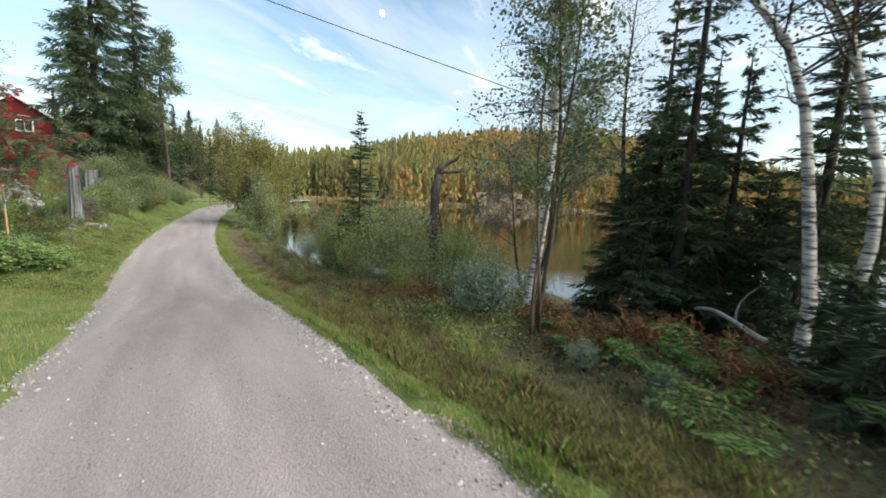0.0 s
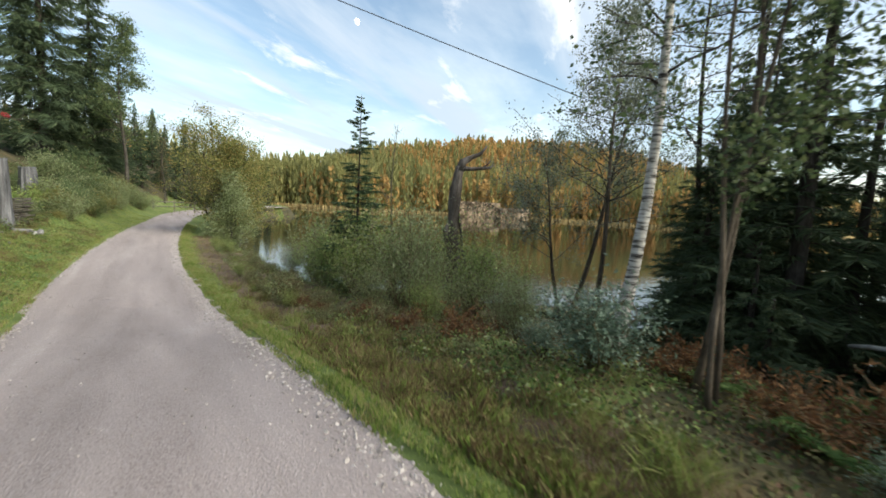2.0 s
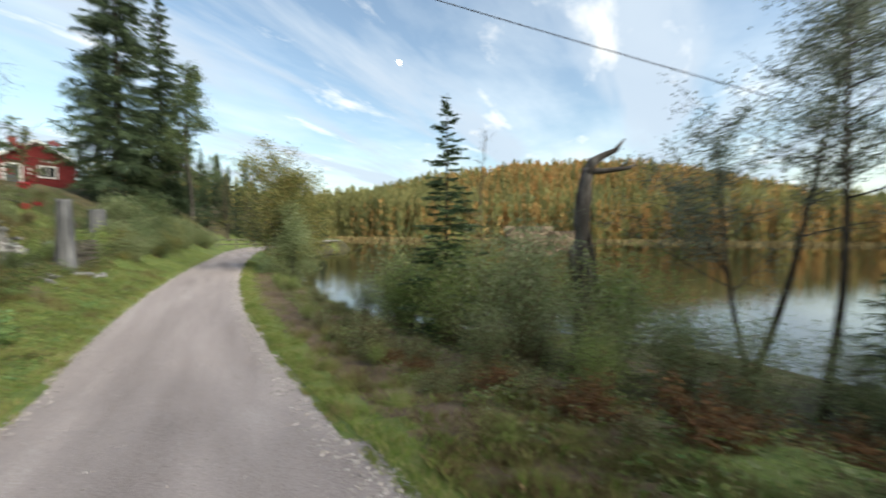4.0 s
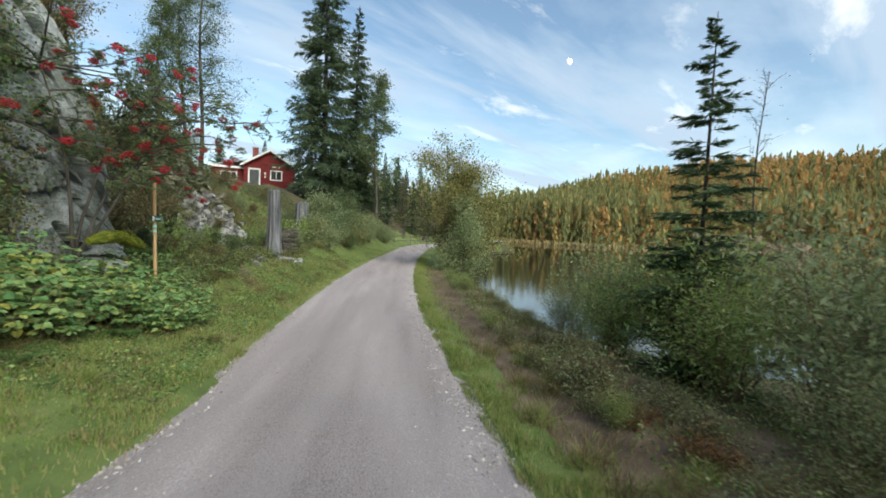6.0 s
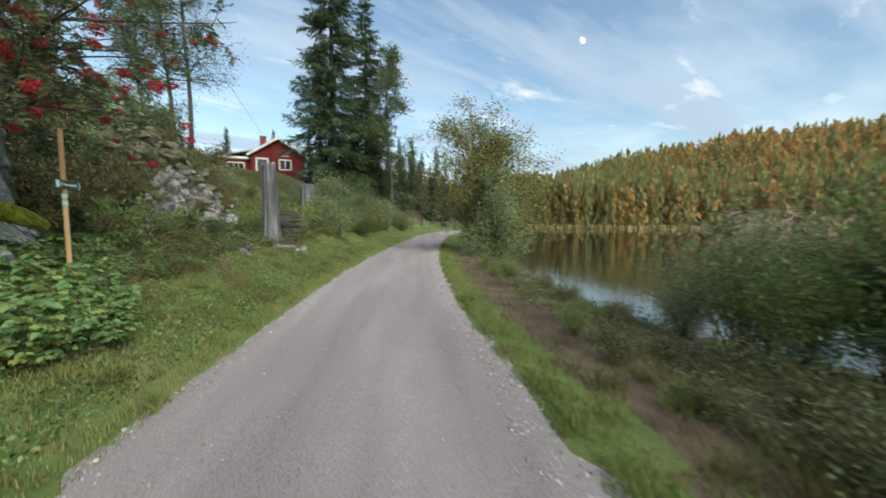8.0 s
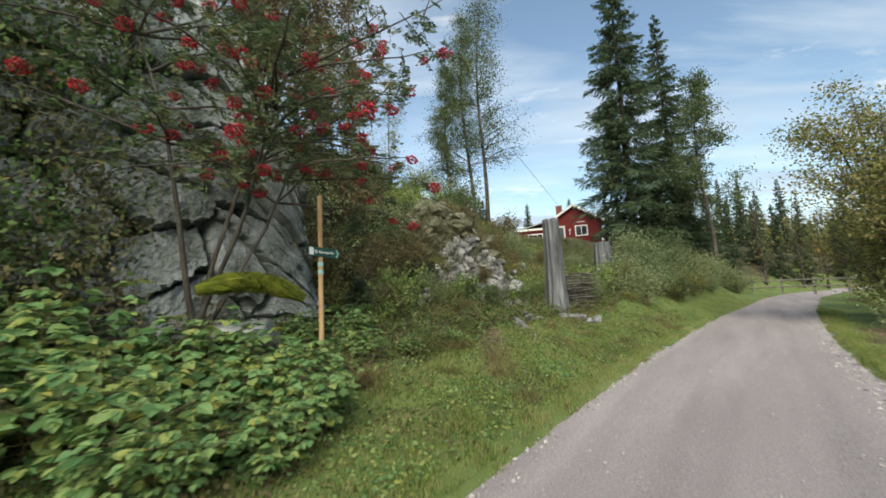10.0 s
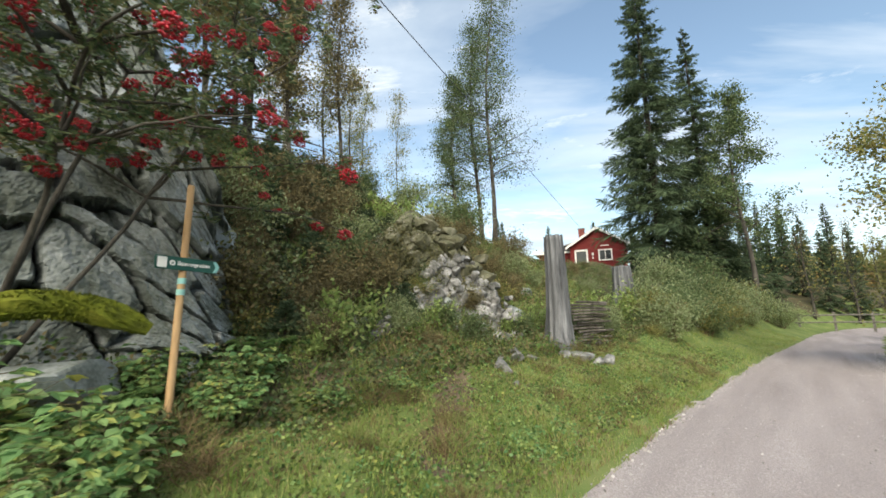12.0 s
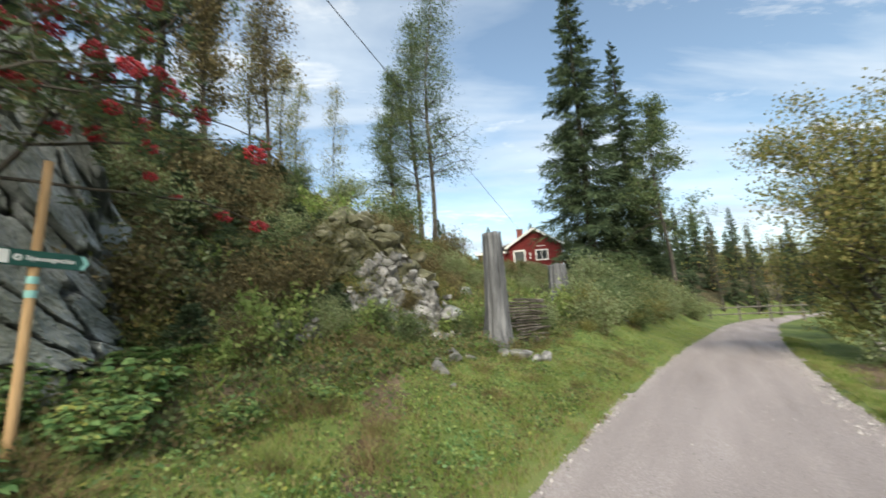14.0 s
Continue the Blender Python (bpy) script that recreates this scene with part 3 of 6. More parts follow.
def conifer(name, label, s, v, height, radius, leaf, spread=0.2, first=0.05, whorls=34, per=7, twig=10, sparse=0.0, bark=None, group="", width=0.035, base=None, hang=0.35, lean=(0, 0)):
    """A spruce: whorls of drooping boughs set with strips of needles."""
    x, y = W(s, v)
    root = thing(name, label, "tree", (x, y, (gz(s, v) if base is None else base) - 0.15), 0, group)
    wood, need = Build(), Build()
    q = np.linspace(0, 1, 10)
    path = np.stack((lean[0] * q * height, lean[1] * q * height, q * height), 1)
    wood.tube(path, radius * (1 - 0.96 * q) + 0.004, 9, rough=0.04)
    cs, ds, ls = [], [], []
    for k in range(whorls):
        f = first + (1 - first) * ((k + rng.uniform(0, .6)) / whorls) ** 0.9 * 0.985
        ln = height * spread * ((1 - f) ** 0.8) * (0.55 + 0.45 * min(1, (f - first) / 0.12 + 0.3)) + 0.05
        for j in range(per):
            if rng.random() < sparse:
                continue
            z0 = min(.985, max(first * .6, f + rng.uniform(-.7, .7) / whorls)) * height
            a = rng.uniform(0, 6.28)
            L = ln * rng.uniform(0.45, 1.2)
            u = np.linspace(0, 1, 6)
            dz = (0.25 if f > 0.8 else 0.05) * u - hang * u ** 1.5 * (1 - f * 0.8) + 0.18 * hang * u ** 4
            bp = np.stack((np.cos(a) * L * u + lean[0] * z0, np.sin(a) * L * u + lean[1] * z0, z0 + L * dz), 1)
            wood.tube(bp, np.linspace(0.012 * height / 8 * (1 - f) + 0.003, 0.002, 6), 4, cap=False)
            m = max(6, int(2.2 * twig * (0.4 + L / (height * spread))))
            g = rng.uniform(0.12, 1.0, m)
            c = np.stack([np.interp(g, u, bp[:, i]) for i in range(3)], 1)
            side = rng.choice((-1, 1), m) * rng.uniform(0.3, 1.2, m)
            dirs = np.stack((np.cos(a + side), np.sin(a + side), -hang * rng.uniform(-0.4, 2.4, m) + rng.normal(0, .16, m)), 1)
            tl = L * 0.42 * (1.1 - 0.75 * g) + 0.06
            cs.append(c + dirs * tl[:, None] * 0.45), ds.append(dirs), ls.append(tl)
    c, d, ln = np.concatenate(cs), np.concatenate(ds), np.concatenate(ls)
    d /= np.linalg.norm(d, axis=1)[:, None]
    up = np.cross(d, rng.normal(size=d.shape))
    up /= np.linalg.norm(up, axis=1)[:, None]
    a, bb = d * ln[:, None] / 2, up * (width * 0.45 * height / 8 + 0.010)
    vv = np.stack((c - a, c - 0.3 * a + bb, c + a, c - 0.3 * a - bb), 1).reshape(-1, 3)
    need.add(vv, (np.arange(len(c))[:, None] * 4 + np.arange(4)).tolist())
    part("trunk", wood, bark or M_BARK, root, smooth=True)
    part("crown", need, leaf, root)
    return root


def bush_parts(root, height, width, leaf, stems=16, leaves=2600, size=0.045, slim=0.4, wood=None, spread=0.10, arch=0.0):
    """Stems from one base with leaves along their upper parts."""
    st, sp = Build(), []
    for k in range(stems):
        a = rng.uniform(0, 6.28)
        o = rng.uniform(0, 1) ** 0.6
        way = (math.cos(a) * o * width / height, math.sin(a) * o * width / height, 1)
        p = wander((rng.normal(0, .08 * width), rng.normal(0, .08 * width), 0), way, height * rng.uniform(.6, 1.1), 7, .13, -arch)
        st.tube(p, np.linspace(0.014, 0.003, 8), 5, cap=False)
        sp.append(p[3:])
        for j in range(4):
            t = wander(p[int(rng.integers(3, 7))], rng.normal(size=3) + np.array((0, 0, .7)), height * rng.uniform(.2, .4), 4, .2, -arch)
            st.tube(t, np.linspace(0.006, 0.002, 5), 4, cap=False)
            sp.append(t)
    pts = np.concatenate(sp)
    c = pts[rng.integers(0, len(pts), leaves)] + rng.normal(0, spread * height * .5, (leaves, 3))
    c[:, 2] = np.abs(c[:, 2])
    part("stem_tangle", st, wood or M_PLANTSTEM, root)
    part("foliage", Build().leaves(c, size, size * slim), leaf, root)
    return root


def put_copy(ob, s, v, turn, k, sink=0.06):
    x, y = W(s, v)
    c = copy_thing(ob, pose(x, y, gz(s, v) - sink, 0, 0, turn))
    c.scale = (k, k, k * rng.uniform(.9, 1.1))
    return c


# ---- far hill and its woods ----
def far_tree(h, r, sharp):
    """Places of the leaf clumps of one ragged far tree."""
    n = 34
    f = rng.uniform(0, 1, n)
    a = rng.uniform(0, 6.28, n)
    wide = r * (1.05 - f) if sharp else r * np.sin(math.pi * (.12 + .82 * f)) * 1.15
    o = wide * rng.uniform(.25, 1.05, n)
    return np.stack((np.cos(a) * o, np.sin(a) * o, h * (.06 + .9 * f)), 1)


con, dec = [], []
for _ in range(9500):
    x = rng.uniform(-150, 230)
    back = rng.uniform(0, 1) ** 1.4
    y = far_shore(x) + 3 + 150 * back
    if 8 < x < 36 and back < .012:
        continue
    z = float(ground_z(x, y)) - .4
    hill_side = step(-70, 20, x)
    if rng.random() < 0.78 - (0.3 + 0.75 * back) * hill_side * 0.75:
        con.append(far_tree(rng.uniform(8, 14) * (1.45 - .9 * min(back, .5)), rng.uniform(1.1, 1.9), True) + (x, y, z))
    else:
        dec.append(far_tree(rng.uniform(7, 12) * (1.25 - .5 * min(back, .5)), rng.uniform(1.3, 2.2), False) + (x, y, z))
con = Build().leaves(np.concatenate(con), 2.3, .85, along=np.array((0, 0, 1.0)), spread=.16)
dec = Build().leaves(np.concatenate(dec), 1.9, 1.0, along=np.array((0, 0, 1.0)), spread=.35)
# sunlit look of both woods comes from their leaf colours
single("far_conifers", con, M_FARCON, "dense spruce wood across the lake, warm sunlight put into its colour", "woods", "stuff")
single("far_birches", dec, M_FARDEC, "autumn birches on the far hill, low sunlight put into their orange-brown colour", "woods", "stuff")
b = Build()
for _ in range(2600):
    x = rng.uniform(-110, 150)
    y = far_shore(x) - 2 + rng.uniform(-1.2, 2.0)
    c = np.array((x, y, LAKE + .5))
    b.leaves([c], rng.uniform(1.2, 2.2), .5, along=[(0, 0, 1)], spread=.12)
single("reeds", b, M_REED, "pale dry reeds along the far shore", "reeds", "stuff")


def fbm(x, y, size, seed):
    """Cloudy noise over arrays, about -1 to 1."""
    f = [noise.fractal(Vector((a / size, c / size, seed * 7.3)), 0.7, 2.1, 4) for a, c in zip(x.ravel().tolist(), y.ravel().tolist())]
    return np.array(f).reshape(x.shape)


def blocky(b, origin, along, up_h, length, depth, cell, seed, nx, nz, lean=0.25, taper=None, island=False, dip=0.22, wrap=0.0):
    """A broken rock face: a sheet bent into separate tilted slabs with cracks between them."""
    r = np.random.default_rng(seed)
    u, w = np.meshgrid(np.linspace(0, 1, nx), np.linspace(0, 1, nz), indexing="ij")
    px, pz = u * length, w * up_h
    n = int(length * up_h / (cell * cell * 0.6)) + 4
    seeds = np.stack((r.uniform(-.2, length + .2, n), r.uniform(-.2, up_h + .2, n)), 1)
    tilt, off = r.normal(0, .15, (n, 2)), r.uniform(-.5, .5, n) * depth * .62
    wa, wb = fbm(px, pz, cell * .9, seed + 1), fbm(px, pz, cell * .22, seed + 2)
    qx, qz = px + .07 * cell * wa, pz + .07 * cell * wb
    dx, dz = qx[..., None] - seeds[:, 0], qz[..., None] - seeds[:, 1]
    ca, sa = math.cos(dip), math.sin(dip)
    ex, ez = np.abs(ca * dx + sa * dz), 1.35 * np.abs(-sa * dx + ca * dz)
    d2 = np.maximum(ex, ez) + .35 * np.minimum(ex, ez)
    o = np.argpartition(d2, 1, -1)[..., :2]
    dd = np.take_along_axis(d2, o, -1)
    first = np.argmin(dd, -1)[..., None]
    i0 = np.take_along_axis(o, first, -1)[..., 0]
    gap = np.abs(dd[..., 1] - dd[..., 0])
    h = off[i0] + tilt[i0, 0] * (px - seeds[i0, 0]) + tilt[i0, 1] * (pz - seeds[i0, 1])
    h -= .30 * cell * (1 - step(0, .11 * cell, gap))
    h += .035 * cell * wa + .03 * cell * wb + .02 * cell * fbm(px, pz, cell * .07, seed + 3)
    if island:
        e = ((u - .5) / .5) ** 2 + ((w - .35) / .65) ** 2 + .35 * wa + .2 * wb
        edge = step(1.05, .75, e)
    else:
        edge = step(0, .10, u) * step(0, .05, 1 - u - .05 - .045 * wa - .03 * np.sin(w * 11)) * step(0, .14, 1 - w)
    h = h * edge - depth * (1 - edge) * (2.2 if island else 1)
    if wrap:
        h = h - wrap * np.clip((u - .80) / .20, 0, 1) ** 2
    if taper is not None:
        pz = pz * taper(u)
    ax, ay = along
    x = origin[0] + ax * px + ay * (h - lean * pz)
    y = origin[1] + ay * px - ax * (h - lean * pz)
    k = np.arange(nx * nz).reshape(nx, nz)
    b.add(np.stack((x, y, origin[2] + pz), -1).reshape(-1, 3), np.stack((k[:-1, :-1], k[1:, :-1], k[1:, 1:], k[:-1, 1:]), -1).reshape(-1, 4).tolist())


def boulder(b, c, size, seed, cuts=9):
    """A stone: a ball cut by random planes."""
    r = np.random.default_rng(seed)
    bm = bmesh.new()
    bmesh.ops.create_icosphere(bm, subdivisions=3 if cuts > 12 or size[0] > .3 else 2, radius=1)
    nrm = r.normal(size=(cuts, 3))
    nrm /= np.linalg.norm(nrm, axis=1)[:, None]
    lim = r.uniform(.38, .8, cuts)
    v = np.array([x.co[:] for x in bm.verts])
    for n, d in zip(nrm, lim):
        over = v @ n - d
        v = v - np.maximum(over, 0)[:, None] * n * .92
    v = v * np.asarray(size) + np.asarray(c)
    bm.verts.ensure_lookup_table()
    f = [[x.index for x in p.verts] for p in bm.faces]
    bm.free()
    b.add(v, f)


# cliff behind the signpost
b = Build()
ox, oy = W(13.6, -5.6)
blocky(b, (ox, oy, -0.9), (UX, UY), 7.4, 6.9, .5, .95, 5, 280, 290, lean=.13, taper=lambda u: 1 - .62 * step(.62, 1.0, u) - .3 * step(.25, 0, u), wrap=.75, dip=.13)
single("cliff", b, M_ROCK, "grey fractured granite cliff with pale lichen and mossy cracks", "cliff", "structure")
b = Build()
ox, oy = W(24.5, -6.95)
ax_, ay_ = UX * .83 + UY * .557, UY * .83 - UX * .557
blocky(b, (ox, oy, -.35), (ax_, ay_), 2.5, 2.7, .34, .34, 8, 170, 180, lean=.24, taper=lambda u: .55 + .45 * step(0, .35, u) - .45 * step(.5, 1.0, u), dip=1.15, wrap=.35)
for k in range(150):
    u_, w_ = rng.uniform(0, 1), rng.uniform(0, 1)
    up_ = 2.35 * w_ * (.55 + .45 * step(0, .35, u_) - .45 * step(.5, 1.0, u_))
    r_ = rng.uniform(.12, .27)
    back_ = .24 * up_ + .06 + .10 * rng.uniform(-1, 1)
    boulder(b, (ox + ax_ * 2.7 * u_ - ay_ * back_, oy + ay_ * 2.7 * u_ + ax_ * back_, -.3 + up_), (r_, r_ * rng.uniform(.6, 1.0), r_ * rng.uniform(.6, 1.0)), 1200 + k, 16)
for k in range(46):
    f, w = rng.uniform(-.2, 1), rng.uniform(0, 1)
    s_, v_ = 24.4 + 2.2 * f, -6.65 + 1.25 * f + .25 - .2 * w
    r_ = rng.uniform(.08, .24)
    x, y = W(s_, v_)
    boulder(b, (x, y, gz(s_, v_) + .1 * r_), (r_, r_ * rng.uniform(.6, 1.0), r_ * rng.uniform(.7, 1.2)), 300 + k, 16)
single("rock_outcrop", b, M_ROCKW, "pale fractured rock outcrop rising from the grassy slope", "rock", "structure")
b = Build()
ox, oy = W(23.6, -7.75)
blocky(b, (ox, oy, 0.1), (ax_, ay_), 3.3, 3.4, .5, .55, 19, 150, 150, lean=.34, taper=lambda u: .7 + .3 * step(0, .4, u) - .35 * step(.55, 1.0, u) + .05 * np.sin(u * 17), dip=.5, wrap=.4)
for k in range(110):
    u_, w_ = rng.uniform(0, 1), rng.uniform(.1, 1)
    up_ = 3.1 * w_ * (.7 + .3 * step(0, .4, u_) - .35 * step(.55, 1.0, u_))
    r_ = rng.uniform(.16, .4)
    back_ = .34 * up_ + .05 + .14 * rng.uniform(-1, 1)
    boulder(b, (ox + ax_ * 3.4 * u_ - ay_ * back_, oy + ay_ * 3.4 * u_ + ax_ * back_, .1 + up_), (r_, r_ * rng.uniform(.6, 1.0), r_ * rng.uniform(.5, .9)), 1500 + k, 16)
single("mossy_ledge", b, M_MOSSROCK, "dark mossy rock above the pale outcrop", "rock", "structure")
b = Build()
ox, oy = W(37, -2.4)
blocky(b, (ox, oy, -1.3), (UX * .999 + UY * .04, UY * .999 - UX * .04), 2.7, 13, .5, .8, 12, 190, 70, lean=.55, island=True)
single("roadside_rock", b, M_ROCK, "dark mossy rock bank along the road", "rock", "structure")

b = Build()
blocky(b, (9.0, 147.4, LAKE - .3), (1.0, 0.0), 5.8, 17, 1.6, 1.2, 31, 110, 60, lean=.45, island=True, dip=1.3)
blocky(b, (23.0, 148.6, LAKE - .3), (1.0, 0.0), 4.2, 14, 1.4, 1.1, 33, 90, 40, lean=.5, island=True, dip=1.2)
single("lakeside_cliff", b, M_FARROCK, "pale pinkish rock face at the far shore", "cliff", "structure")

# the day moon, high over the lake
bm = bmesh.new()
bmesh.ops.create_uvsphere(bm, u_segments=32, v_segments=20, radius=1)
for vtx in bm.verts:
    if vtx.co.x < 0:
        vtx.co.x *= .45
b = Build().add([vtx.co[:] for vtx in bm.verts], [[vtx.index for vtx in f.verts] for f in bm.faces])
bm.free()
moon = single("moon", b, M_MOON, "pale gibbous day moon in the evening sky", "moon", "structure", True)
moon.matrix_basis = Matrix.Translation((-256, 1376, 561)) @ Euler((0, radians(-25), radians(-10))).to_matrix().to_4x4() @ Matrix.Diagonal((10.5, 10.5, 10.5, 1))

# ---- signpost ----
px, py, pz = -14.0, 13.5, -.8
sign = thing("signpost", "round wooden trail signpost with a dark green arrow board", "sign", (px, py, pz))
top = Vector((-14.09 - px, 13.51 - py, 1.79 - pz))
q = np.linspace(0, 1, 9)
b = Build().tube(np.outer(q, top), .036 - .004 * q, 14, rough=.02)
part("post", b, M_POST, sign, smooth=True)
for f in (.58, .622):
    p = np.array(top)
    part("band", Build().tube([p * (f - .011), p * (f + .011)], .0375, 14), M_MINT, sign, "mint-green band")
L0, R0 = Vector((-13.89 - px, 13.30 - py, .98 - pz)), Vector((-14.32 - px, 13.74 - py, .97 - pz))
ax_x = (R0 - L0).normalized()
ln = (R0 - L0).length
nrm = Vector((0, 0, 1)).cross(ax_x).normalized()
to_eye = Vector((-9.8 - px, 14.9 - py, 0))
if nrm.dot(to_eye) < 0:
    nrm = -nrm
right = ax_x if Vector((0, 0, 1)).cross(nrm).dot(ax_x) > 0 else -ax_x
board_m = Matrix((( *right, 0), (*(Vector((0, 0, 1))), 0), (*nrm, 0), (0, 0, 0, 1))).transposed()
centre = (L0 + R0) / 2 + nrm * .05
board_m.translation = centre
hl, hh = ln / 2, .062
board = part("board", Build().prism([(-hl, -hh), (hl - .04, -hh), (hl, 0), (hl - .04, hh), (-hl, hh)], -.012, .012), M_SIGN, sign, "dark green arrow board")
for vtx in board.data.vertices:
    vtx.co = board_m @ Vector((vtx.co.x, vtx.co.z, vtx.co.y))


def board_piece(name, outline, mat, depth=.0145):
    ob = part(name, Build().prism(outline, .004, depth), mat, board)
    for vtx in ob.data.vertices:
        vtx.co = board_m @ Vector((vtx.co.x, vtx.co.z, vtx.co.y))
    return ob


board_piece("tip", [(hl - .075, -hh + .006), (hl - .042, -hh + .006), (hl - .006, 0), (hl - .042, hh - .006), (hl - .075, hh - .006), (hl - .045, 0)], M_MINT)
board_piece("panel", [(-hl + .012, -hh + .012), (-hl + .095, -hh + .012), (-hl + .095, hh - .012), (-hl + .012, hh - .012)], M_WHITE)
board_piece("roundel", [(-hl + .145 + .026 * math.cos(a), .026 * math.sin(a)) for a in np.arange(16) * math.pi / 8], M_WHITE)
board_piece("glyph", [(-hl + .132, -.010), (-hl + .150, -.014), (-hl + .158, .006), (-hl + .145, .014)], M_SIGN, .0160)
txt = bpy.data.curves.new("lettering", "FONT")
txt.body, txt.size, txt.extrude, txt.align_y = "Skjennungsvolden", .052, .001, "CENTER"
txt.offset = .0006
lettering = new("lettering", txt)
bpy.context.view_layer.update()
wide = max(lettering.dimensions.x, .01)
lettering.data.materials.append(M_WHITE)
lettering.parent = board
fit_w = (2 * hl - .30) / wide
lettering.matrix_basis = board_m @ Matrix.Translation((-hl + .19, 0, .0155)) @ Matrix.Diagonal((fit_w, 1, 1, 1))


# ---- dead stumps ----
def stump(name, label, s, v, height, r, seed, flare=.9, base=None):
    x, y = W(s, v)
    root = thing(name, label, "tree stump", (x, y, (gz(s, v) if base is None else base) - .25))
    r_ = np.random.default_rng(seed)
    n, m = 44, 26
    a = np.arange(n) * 6.283 / n
    ridge = sum(r_.uniform(.02, .06) * np.sin(a * k + r_.uniform(0, 6)) for k in (2, 3, 5, 8, 13))
    b, rows = Build(), []
    for k in range(m):
        f = k / (m - 1)
        rr = r * (1 - .18 * f + flare * math.exp(-f * 8) * (1 + .5 * np.cos(a * 3 + 1))) * (1 + ridge * (1 + 1.2 * (1 - f)) + .012 * r_.normal(size=n))
        z = f * height + (.022 * r_.normal(size=n) if k == m - 1 else 0)
        rows.append(np.stack((rr * np.cos(a) + .03 * math.sin(3 * f), rr * np.sin(a), z + 0 * a), 1))
    v = np.concatenate(rows + [np.array([[0, 0, height - .12]])])
    f = [(k * n + j, k * n + (j + 1) % n, (k + 1) * n + (j + 1) % n, (k + 1) * n + j) for k in range(m - 1) for j in range(n)]
    f += [((m - 1) * n + j, (m - 1) * n + (j + 1) % n, m * n) for j in range(n)]
    b.add(v, f)
    part("trunk", b, M_DEAD, root, smooth=True)
    return root


stump("tree_stump", "tall silvery weathered dead tree stump with a flared base", 27.0, -4.45, 2.95, .265, 3, .75)
stump("tree_stump", "short grey broken tree stump in the brush", 34.1, -5.0, 1.9, .38, 8, .3)

# stones at the stump's foot and by the path
for k, (s, v, r) in enumerate(((26.6, -3.75, .26), (26.9, -3.55, .17), (27.3, -3.45, .2), (26.3, -4.0, .16), (23.7, -4.0, .19), (24.5, -4.2, .15), (24.7, -4.35, .13), (24.9, -4.1, .12), (24.2, -4.35, .09), (23.3, -3.5, .07))):
    b = Build()
    r *= 1.35
    boulder(b, (0, 0, 0), (r, r * .8, r * .62), 40 + k, 14)
    x, y = W(s, v)
    ob = single("stone", b, M_ROCKW, "pale angular stone lying in the grass", "stone", group="stones by the path")
    ob.matrix_basis = pose(x, y, gz(s, v) + r * .25, 0, 0, 50 * k)
b = Build()
boulder(b, (0, 0, 0), (.75, .5, .42), 77, 12)
x, y = W(18.2, -5.15)
ob = single("boulder", b, M_ROCK, "grey boulder at the foot of the cliff", "rock")
ob.matrix_basis = pose(x, y, gz(18.2, -5.1) + .18, 0, 0, 40)
b = Build()
q = np.linspace(0, 1, 12)
x0, y0 = W(17.5, -4.95)
x1, y1 = W(18.75, -4.72)
arc = np.stack((x0 + (x1 - x0) * q, y0 + (y1 - y0) * q, .50 + .10 * np.sin(q * 3.0) - .16 * q ** 3), 1)
b.tube(arc, (.035 + .085 * np.sin(math.pi * np.clip(q, .03, .97)) ** .5) * (1 + .15 * np.sin(q * 9)), 14, rough=.16)
mo = rng.uniform(.5, 10.5, 5200)
dirs = rng.normal(size=(5200, 3))
dirs /= np.linalg.norm(dirs, axis=1)[:, None]
mid = np.stack([np.interp(mo, np.arange(12), arc[:, i]) for i in range(3)], 1)
b.leaves(mid + dirs * (.04 + .085 * np.sin(math.pi * mo / 11) ** .5)[:, None], .04, .014, along=dirs, spread=.5)
single("mossy_log", b, M_MOSS, "yellow-green mossy log lying on the boulder", "log")


